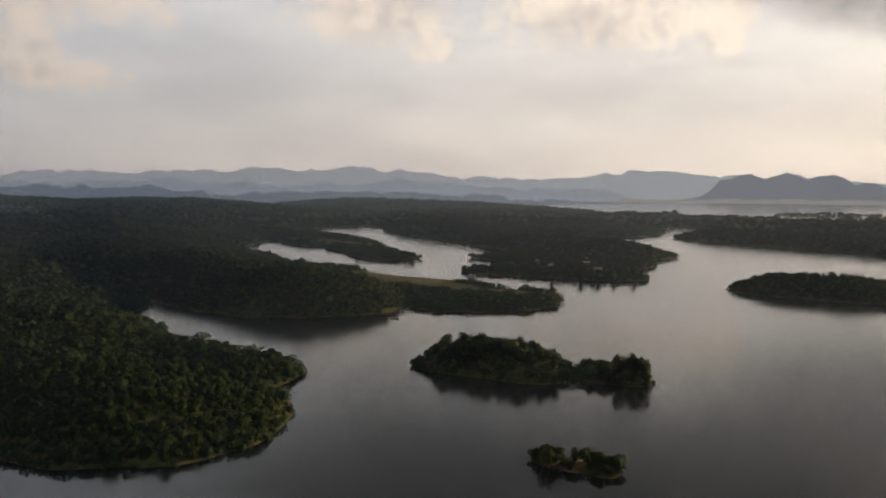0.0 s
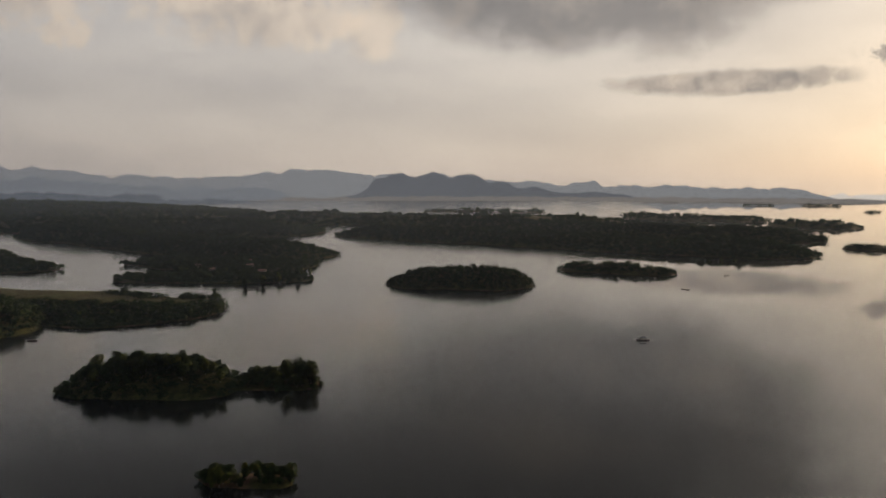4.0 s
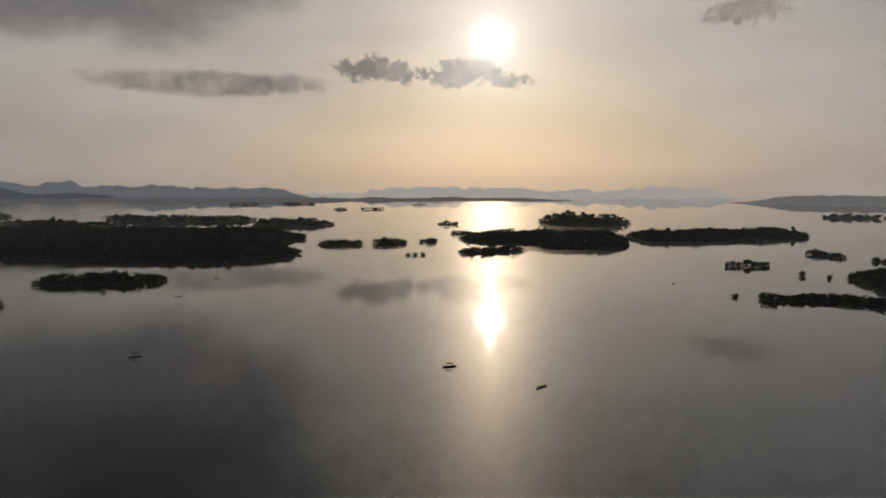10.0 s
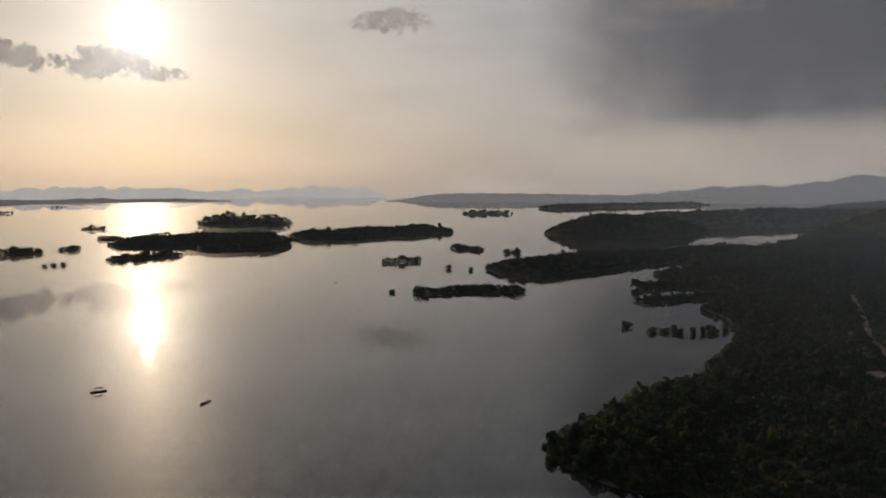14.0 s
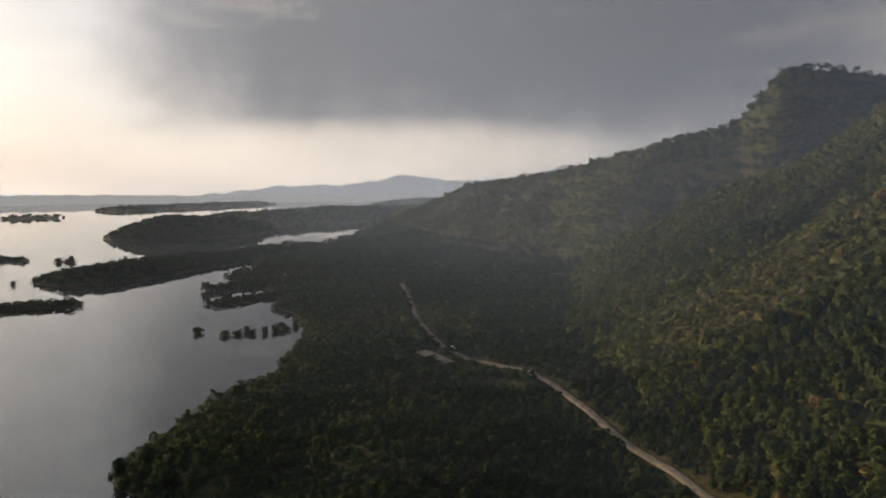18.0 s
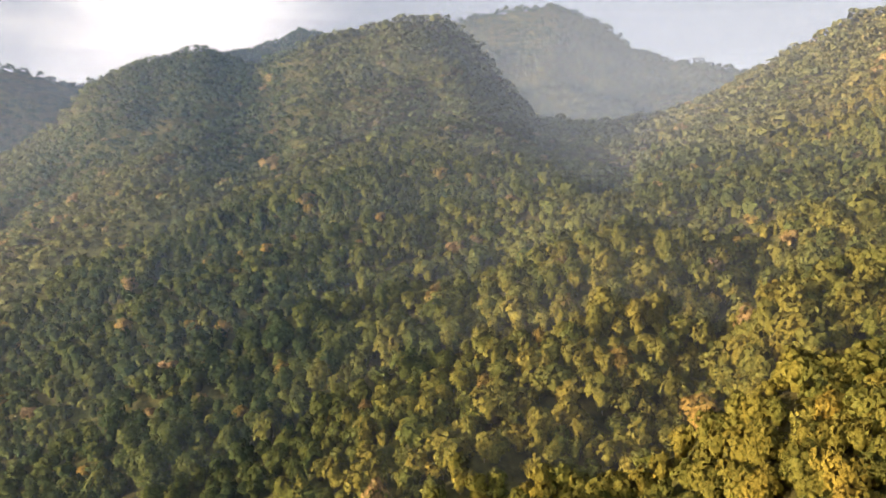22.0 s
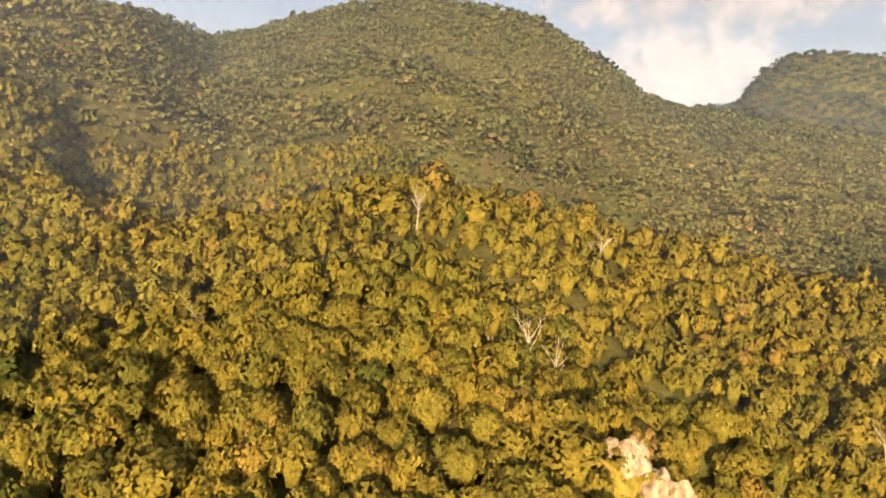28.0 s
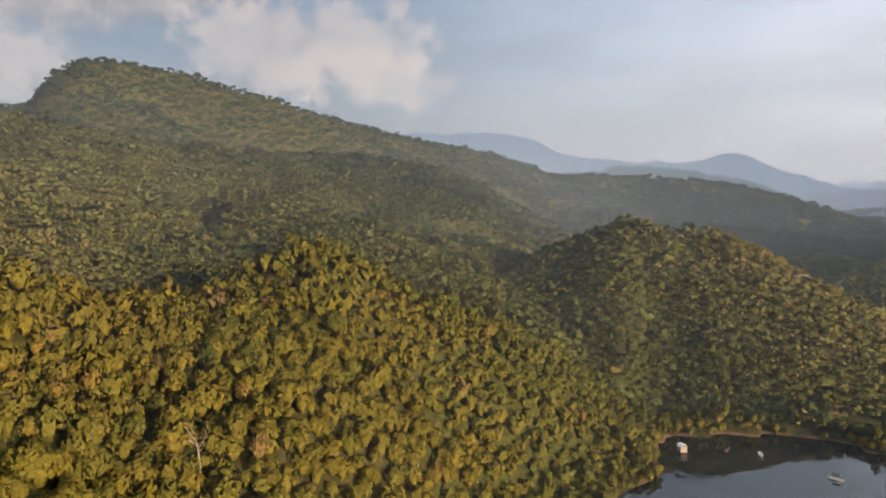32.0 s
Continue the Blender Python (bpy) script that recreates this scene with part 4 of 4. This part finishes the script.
def on_island(ax, ay, bx, by, half, n, lowest=0.25):
    out = []
    while len(out) < n:
        t, u = tree_rng.uniform(-0.12, 1.12), tree_rng.uniform(-1, 1)
        dx, dy = bx - ax, by - ay
        ln = math.hypot(dx, dy)
        x, y = ax + dx * t - dy / ln * u * half, ay + dy * t + dx / ln * u * half
        if ground_z(x, y) > lowest and all(math.hypot(x - p, y - q) > 1.5 for p, q in out[-40:]):
            out.append((x, y))
    return out


plant(small, on_island(-121, 183, -101, 192, 6.5, 26), "small tree on the little island, shade put into its leaf tint", "trees of the little island", (2.2, 3.6), (2.0, 3.4))
plant(small, [(-117.5, 182.5), (-116, 184)], "taller tree on the little island, shade put into its leaf tint", "trees of the little island", (3.0, 3.4), (5.6, 6.2))
plant(shaded_trees, on_island(-222, 273, -188, 279, 17, 66), "leafy green tree on the wooded island, shade put into its leaf tint", "trees of the wooded island", (4.6, 7.0), (5.0, 8.0))
plant(shaded_trees, on_island(-190, 279, -142, 290, 9.5, 26), "leafy green tree on the wooded island, shade put into its leaf tint", "trees of the wooded island", (4.0, 6.2), (4.2, 6.4))
plant(shaded_trees, [(-141, 289), (-144, 292), (-138, 291), (-147, 288)], "tall round-crowned tree at the island's tip", "trees of the wooded island", (6.0, 7.5), (9.5, 11.5))
plant(shaded_trees, [(-209, 284)], "slender tree rising over the island's crown of leaves", "trees of the wooded island", (4.5, 5.0), (8.5, 9.0))
# trees standing in the shallows
plant(small, [(438, 479), (598, 565), (606, 540), (438, 257), (433, 236), (438, 230), (441, 222), (447, 216), (452, 212), (456, 207), (462, 212), (470, 206), (446, 228),
              (592, 661), (604, 656), (618, 650), (630, 646), (797, 737), (788, 688), (784, 636), (795, 628), (308, 901), (318, 902), (327, 899), (58, 876), (72, 884), (86, 888)],
      "tree standing in shallow lake water, shade put into its leaf tint", "trees in the shallows", (5.0, 8.5), (5.5, 8.0), 1.7)
plant(small, [(-301, 640), (-304, 628), (-307, 590), (-314, 575), (-322, 560), (-300, 612)], "slim tree on the tip of the low headland", "trees on the headland", (4.0, 6.5), (8.0, 11.0))
plant(shaded_trees, [(212, 136), (216, 141), (222, 150), (218, 157)], "bushy tree at the water's edge, shade put into its leaf tint", "trees at the near shore", (5.0, 6.5), (6.0, 8.0), 0.3)


def cove_spots(n):
    """Spots along the water's edge of the cove."""
    out = []
    while len(out) < n:
        a_, k_ = tree_rng.uniform(0, 2 * math.pi), tree_rng.uniform(0.85, 1.35)
        x, y = -289 + 43 * k_ * math.cos(a_), 22 + 52 * k_ * math.sin(a_)
        if 0.05 < ground_z(x, y) < 2.5 and x < -270 and all(math.hypot(x - p, y - q) > 2.4 for p, q in out):
            out.append((x, y))
    return out


plant(grand, cove_spots(34), "russet and olive tree leaning over the cove's edge", "trees round the cove", (3.6, 6.0), (3.6, 5.6), 0.5)


def spur_spots(n):
    """Spots on the spur that the drone passes nearest."""
    out = []
    while len(out) < n:
        az_, r_ = tree_rng.uniform(-232, -150), tree_rng.uniform(78, 128)
        p = polar(az_, r_)
        if ground_z(p.x, p.y) > 20 and not bool(rocks(np.array([p.x]), np.array([p.y]))[0]) and all(math.hypot(p.x - q[0], p.y - q[1]) > 2.6 for q in out):
            out.append((p.x, p.y))
    return out


plant(grand, spur_spots(150), "sunlit olive and gold tree on the wooded spur", "trees on the spur", (4.2, 6.4), (6.5, 9.0), 0.3)


# -- bare, bleached trees on the spur
def bare_tree(seed):
    g = random.Random(seed)
    root = new("bare_tree")
    bm = bmesh.new()
    tube(bm, (0, 0, -1.6), (0.15, 0.1, 4.2), 0.13, 0.08, 7)
    part("trunk", bm, dead_mat, root)
    for k in range(7):
        bm = bmesh.new()
        a, z = g.uniform(0, 6.28), 2.4 + 0.28 * k
        end = Vector((math.cos(a) * g.uniform(1.0, 1.9), math.sin(a) * g.uniform(1.0, 1.9), z + g.uniform(1.2, 2.4)))
        mid = Vector((math.cos(a) * 0.5, math.sin(a) * 0.5, z + 0.5))
        tube(bm, (0.12, 0.08, z), mid, 0.06, 0.045, 5)
        tube(bm, mid, end, 0.045, 0.018, 5)
        for q in range(3):
            tube(bm, mid.lerp(end, 0.35 + 0.25 * q), end + Vector((g.uniform(-0.9, 0.9), g.uniform(-0.9, 0.9), g.uniform(0.2, 0.9))), 0.022, 0.008, 4)
        part("limb", bm, dead_mat, root)
    return tagged(root, "bare bleached tree with forked limbs among green crowns", "tree", "bare trees")


for k, (az_, r_, s_) in enumerate([(-202.8, 122, 1.5), (-204.8, 121, 1.4), (-194.6, 160, 1.5), (-208.9, 165, 1.6), (-219, 100, 0.9), (-177, 130, 1.0), (-229, 150, 1.3), (-224, 118, 1.1)]):
    p = polar(az_, r_)
    bare_tree(k).matrix_basis = pose(p.x, p.y, ground_z(p.x, p.y) + 1.4 * s_, tree_rng.uniform(-6, 6), tree_rng.uniform(-6, 6), 50 * k) @ Matrix.Diagonal((s_, s_, s_ * 1.15, 1))

# -- limestone face on the spur
rock_mat, n = material("limestone")
where = n.add("ShaderNodeNewGeometry").outputs["Position"]
streak = n.add("ShaderNodeMapping")
streak.inputs["Scale"].default_value = (1.0, 1.0, 0.18)
n.put(streak.inputs[0], where)
c1 = n.mix(n.step(n.noise(streak.outputs[0], 0.9, 5.0), 0.35, 0.65), (0.14, 0.10, 0.06, 1), (0.31, 0.24, 0.165, 1))
c1 = n.mix(n.step(n.noise(where, 0.5, 4.0), 0.52, 0.66), c1, (0.24, 0.17, 0.07, 1))
finish(n, principled(n, c1, 0.9, bump(n, n.noise(where, 1.8, 5.0, 0.6), 0.9, 0.5)))


def boulder(seed, sx, sy, sz):
    """A broken outcrop: a steep lump split by upright cracks and ledges."""
    bm = bmesh.new()
    bmesh.ops.create_icosphere(bm, subdivisions=4, radius=1.0)
    for v in bm.verts:
        q = v.co.normalized()
        f = 1 + 0.34 * noise.noise(q * 1.5 + Vector((seed, 0, 0))) + 0.16 * noise.noise(q * 4.2 + Vector((0, seed, 0)))
        f -= 0.22 * max(0.0, 0.35 - abs(noise.noise(Vector((q.x * 3.2 + seed, q.y * 3.2, q.z * 0.9))))) + 0.07 * noise.noise(Vector((q.x * 2, q.y * 2, q.z * 9 + seed)))
        v.co = Vector((q.x * sx, q.y * sy, q.z * sz)) * f
    return bm


# az, distance, half width, half depth, half height
ROCKS = [(-208.6, 103, 1.6, 1.2, 2.0), (-210.2, 102, 2.6, 1.6, 3.0), (-211.8, 100, 2.4, 1.6, 3.4), (-212.4, 105, 2.2, 1.5, 2.6), (-213.8, 101, 3.0, 1.7, 3.2), (-215.2, 104, 2.2, 1.5, 2.4),
         (-216.4, 99, 2.0, 1.4, 2.4), (-218.0, 102, 2.8, 1.6, 3.2), (-219.2, 104, 1.8, 1.3, 2.2), (-211.0, 93, 2.2, 1.5, 2.6), (-213.2, 92, 2.6, 1.6, 2.8), (-215.8, 92, 1.8, 1.3, 2.2), (-218.8, 95, 2.0, 1.4, 2.4)]
for k, (az_, r_, sx, sy, sz) in enumerate(ROCKS):
    p = polar(az_, r_)
    ob = new("rock", mesh_of("rock", boulder(k * 3.1, sx, sy, sz), rock_mat))
    ob.matrix_basis = pose(p.x, p.y, ground_z(p.x, p.y) + 0.1 * sz, -30, 0, az_ + 17 * math.sin(k * 2.4))
    tagged(ob, "pale weathered limestone outcrop with rusty streaks", "rock", "limestone face")

# -- dirt road along the foot of the hills
road_mat, n = material("dirt_road")
where = n.add("ShaderNodeNewGeometry").outputs["Position"]
g1, g2 = n.noise(where, 0.25, 4.0), n.noise(where, 2.5, 4.0)
c1 = n.mix(n.step(g1, 0.3, 0.7), (0.09, 0.072, 0.052, 1), (0.17, 0.14, 0.10, 1))
c1 = n.mix(n.math("MULTIPLY", n.step(g2, 0.45, 0.7), 0.5), c1, (0.17, 0.13, 0.09, 1))
finish(n, principled(n, c1, 0.95, bump(n, g2, 0.4, 0.1)))


def road_strip(name, label, line, half):
    """A cambered track with a slightly raised edge, laid along the ground."""
    pts = []
    for (ax, ay), (bx, by) in zip(line[:-1], line[1:]):
        m = max(2, int(math.hypot(bx - ax, by - ay) / 3))
        pts += [(ax + (bx - ax) * k / m, ay + (by - ay) * k / m) for k in range(m)]
    pts.append(line[-1])
    p = np.array(pts)
    for _ in range(6):
        p[1:-1] = (p[:-2] + 2 * p[1:-1] + p[2:]) / 4
    d = np.gradient(p, axis=0)
    d /= np.linalg.norm(d, axis=1)[:, None]
    across = np.array([-half - 0.5, -half, -half * 0.5, 0, half * 0.5, half, half + 0.5])
    lift = np.array([-0.5, 0.25, 0.2, 0.3, 0.2, 0.25, -0.5])
    x = p[:, 0][:, None] - d[:, 1][:, None] * across
    y = p[:, 1][:, None] + d[:, 0][:, None] * across
    z = np.max(height(x, y), axis=1)[:, None] + 0.35 + lift
    v = np.stack([x, y, z], -1).reshape(-1, 3)
    ob = new(name, grid_mesh(name, v, len(p), len(across), False, road_mat))
    tagged(ob, label, "road", kind="structure")


road_strip("road", "pale dirt road winding along the foot of the wooded hill", ROAD, 1.25)
road_strip("road_pull_out", "bare tan earth pull-out beside the dirt road", CLEARING, 3.6)
road_strip("road_west", "narrow pale road through the valley behind the cove", ROAD_WEST, 2.0)

# -- boats on the lake
wood_mat = plain("dark_boat_wood", (0.07, 0.05, 0.04), 0.7, 0.4, 2.0)
tarp_mat = plain("faded_tarpaulin", (0.045, 0.047, 0.052), 0.8, 0.3, 2.0)
white_mat = plain("white_paint", (0.72, 0.71, 0.68), 0.5, 0.12, 2.0)
steel_mat = plain("dull_steel", (0.25, 0.25, 0.26), 0.45, 0.2, 4.0, 0.8)
roof_mat = plain("rusty_sheet_roof", (0.24, 0.13, 0.09), 0.7, 0.4, 1.5)
wall_mat = plain("weathered_boards", (0.28, 0.23, 0.18), 0.85, 0.3, 2.0)
rubber_mat = plain("black_rubber", (0.02, 0.02, 0.02), 0.8, 0.2, 5.0)
glass_mat = plain("dark_glass", (0.03, 0.035, 0.04), 0.08, 0.1, 1.0)


def hull(length, beam, depth):
    """A slim open hull with raised ends, built as ribs."""
    bm = bmesh.new()
    ribs = []
    for k in range(13):
        t = k / 12 * 2 - 1
        w_ = beam / 2 * (1 - abs(t) ** 2.4) + 0.03
        rise = 0.55 * depth * abs(t) ** 2.6
        prof = [(-1, 1.0), (-0.92, 0.45), (-0.55, 0.05), (0, 0.0), (0.55, 0.05), (0.92, 0.45), (1, 1.0), (0.86, 1.0), (0.5, 0.22), (0, 0.18), (-0.5, 0.22), (-0.86, 1.0)]
        ribs.append([bm.verts.new((t * length / 2, q * w_, rise + s * depth - 0.12)) for q, s in prof])
    for r0, r1 in zip(ribs[:-1], ribs[1:]):
        for k in range(12):
            bm.faces.new((r0[k], r1[k], r1[(k + 1) % 12], r0[(k + 1) % 12]))
    bm.faces.new(ribs[-1]), bm.faces.new(list(reversed(ribs[0])))
    return bm


def boat(length, beam, roofed, paint, label):
    root = new("boat")
    part("hull", hull(length, beam, 0.55), paint, root)
    for x in (-0.25, 0.02, 0.26):
        bm = bmesh.new()
        box(bm, x * length - 0.12, x * length + 0.12, -beam * 0.42, beam * 0.42, 0.28, 0.33, 0.01)
        part("bench", bm, wood_mat, root)
    if roofed:
        for x in (-0.2, 0.18):
            for y in (-0.36, 0.36):
                bm = bmesh.new()
                tube(bm, (x * length, y * beam, 0.2), (x * length, y * beam, 1.75), 0.035, 0.03, 6)
                part("post", bm, wood_mat, root)
        bm = bmesh.new()
        rows = []
        for k in range(9):
            q = k / 8 * 2 - 1
            rows.append([bm.verts.new((x * length, q * beam * 0.62, 1.72 + 0.28 * (1 - q * q) + e)) for x, e in ((-0.26, 0), (0.24, 0), (0.24, 0.05), (-0.26, 0.05))])
        for r0, r1 in zip(rows[:-1], rows[1:]):
            for k in range(4):
                bm.faces.new((r0[k], r0[(k + 1) % 4], r1[(k + 1) % 4], r1[k]))
        bm.faces.new(rows[-1]), bm.faces.new(list(reversed(rows[0])))
        part("roof", bm, tarp_mat, root, "faded tarpaulin roof")
    bm = bmesh.new()
    box(bm, -length * 0.46, -length * 0.40, -0.16, 0.16, 0.55, 0.85, 0.03)
    part("engine", bm, steel_mat, root)
    bm = bmesh.new()
    tube(bm, (-length * 0.43, 0, 0.66), (-length * 0.43 - 1.6, 0, -0.05), 0.03, 0.025, 6)
    part("shaft", bm, steel_mat, root)
    return tagged(root, label, "boat", "boats on the lake")


boat(7.2, 1.7, True, wood_mat, "dark wooden longtail boat with a tarpaulin roof").matrix_basis = pose(140, 346.5, 0, 0, 0, 175)
boat(6.4, 1.2, False, wood_mat, "slim open wooden boat lying low on the water").matrix_basis = pose(164, 296.5, 0, 0, 0, 20)
boat(7.0, 1.3, True, wood_mat, "roofed wooden boat out on the open lake").matrix_basis = pose(-4, 425, 0, 0, 0, 5)
boat(6.5, 1.3, False, wood_mat, "open wooden boat beyond the wooded islets").matrix_basis = pose(26, 640, 0, 0, 0, -15)
boat(7.5, 1.4, False, wood_mat, "open wooden boat far out on the lake").matrix_basis = pose(446, 565, 0, 0, 0, 30)
boat(6.0, 1.3, False, wood_mat, "small open boat off the wooded point").matrix_basis = pose(-322, 335, 0, 0, 0, 12)
boat(6.0, 1.3, False, wood_mat, "small dark boat before the islets").matrix_basis = pose(66, 748, 0, 0, 0, 40)
boat(5.0, 1.4, False, white_mat, "white open boat moored in the still cove").matrix_basis = pose(-300, 10, 0, 0, 0, 10)
boat(5.2, 1.5, True, white_mat, "white roofed boat moored by the cove's bank").matrix_basis = pose(-283, 34, 0, 0, 0, 60)
boat(4.6, 1.2, False, wood_mat, "small wooden boat moored in the still cove").matrix_basis = pose(-301, -2, 0, 0, 0, -20)

for x, y in ((118, 219), (188, 196)):
    bm = bmesh.new()
    tube(bm, (0, 0, -3), (0.05, 0.02, 2.4), 0.09, 0.06, 7)
    ob = new("mooring_pole", mesh_of("mooring_pole", bm, wood_mat))
    ob.matrix_basis = pose(x, y, 0)
    tagged(ob, "thin dark wooden pole standing in the lake", "pole", "poles in the lake")


# -- huts
def hut(w_, d_, h_, label, raft=False):
    root = new("raft_house" if raft else "hut")
    base = 0.0
    if raft:
        for y in (-0.4, 0.0, 0.4):
            bm = bmesh.new()
            tube(bm, (-w_ * 0.65, y * d_ * 1.2, 0.05), (w_ * 0.65, y * d_ * 1.2, 0.05), 0.25, 0.25, 8)
            part("float", bm, wood_mat, root)
        bm = bmesh.new()
        box(bm, -w_ * 0.65, w_ * 0.65, -d_ * 0.65, d_ * 0.65, 0.28, 0.40, 0.02)
        part("deck", bm, wall_mat, root)
        base = 0.4
    for y0, y1, x0, x1 in ((-d_ / 2, -d_ / 2 + 0.12, -w_ / 2, w_ / 2), (d_ / 2 - 0.12, d_ / 2, -w_ / 2, w_ / 2), (-d_ / 2 + 0.12, d_ / 2 - 0.12, -w_ / 2, -w_ / 2 + 0.12), (-d_ / 2 + 0.12, d_ / 2 - 0.12, w_ / 2 - 0.12, w_ / 2)):
        bm = bmesh.new()
        box(bm, x0, x1, y0, y1, base - (0.4 if not raft else 0), base + h_)
        part("wall", bm, wall_mat, root)
    bm = bmesh.new()
    box(bm, -0.4, 0.4, -d_ / 2 - 0.03, -d_ / 2 + 0.02, base, base + 1.9, 0.01)
    part("door", bm, wood_mat, root)
    for s in (-1, 1):
        bm = bmesh.new()
        v = [bm.verts.new(q) for q in ((-w_ * 0.6, s * d_ * 0.68, base + h_ - 0.1), (w_ * 0.6, s * d_ * 0.68, base + h_ - 0.1), (w_ * 0.6, 0, base + h_ + d_ * 0.3), (-w_ * 0.6, 0, base + h_ + d_ * 0.3))]
        f = bm.faces.new(v)
        ex = bmesh.ops.extrude_face_region(bm, geom=[f])
        for q in ex["geom"]:
            if isinstance(q, bmesh.types.BMVert):
                q.co.z += 0.07
        part("roof", bm, roof_mat if not raft else white_mat, root)
    return tagged(root, label, "hut", "huts round the lake")


hut(3.2, 2.4, 2.0, "raft house with a pale roof at the cove's red bank", True).matrix_basis = pose(-293, -18, 0, 0, 0, 25)
for k, (x, y) in enumerate(((-352, 645), (-378, 668), (-402, 640), (-430, 660), (-398, 705))):
    hut(6, 4.5, 2.6, "small board hut with a sheet-metal roof on the flat headland").matrix_basis = pose(x, y, max(0.5, ground_z(x, y)) + 0.2, 0, 0, 40 * k)


# -- a parked pickup on the road
def pickup():
    root = new("pickup")
    bm = bmesh.new()
    box(bm, -2.5, 2.5, -0.88, 0.88, 0.42, 1.0, 0.09)
    part("body", bm, white_mat, root)
    bm = bmesh.new()
    box(bm, -0.5, 1.15, -0.80, 0.80, 1.0, 1.68, 0.16)
    part("cabin", bm, white_mat, root)
    for x, sx in ((1.19, 0.02), (-0.53, 0.02)):
        bm = bmesh.new()
        box(bm, x - sx, x + sx, -0.62, 0.62, 1.10, 1.52, 0.01)
        part("window", bm, glass_mat, root, "dark glass")
    bm = bmesh.new()
    box(bm, -2.35, -0.62, -0.74, 0.74, 1.005, 1.03)
    part("load_bed", bm, steel_mat, root)
    for x in (-1.55, 1.6):
        for y in (-0.84, 0.84):
            bm = bmesh.new()
            tube(bm, (x, y - 0.11, 0.36), (x, y + 0.11, 0.36), 0.36, 0.36, 16)
            wheel = part("wheel", bm, rubber_mat, root)
            bm = bmesh.new()
            s = 1 if y > 0 else -1
            tube(bm, (x, y + s * 0.105, 0.36), (x, y + s * 0.125, 0.36), 0.2, 0.18, 12)
            part("rim", bm, steel_mat, wheel)
    for y in (-0.62, 0.62):
        bm = bmesh.new()
        box(bm, 2.49, 2.53, y - 0.14, y + 0.14, 0.74, 0.90, 0.01)
        part("headlight", bm, glass_mat, root)
    return tagged(root, "white pickup standing on the dirt road", "car")


pickup().matrix_basis = pose(389.5, 85, ground_z(389.5, 85) + 0.95, 0, 0, 30)
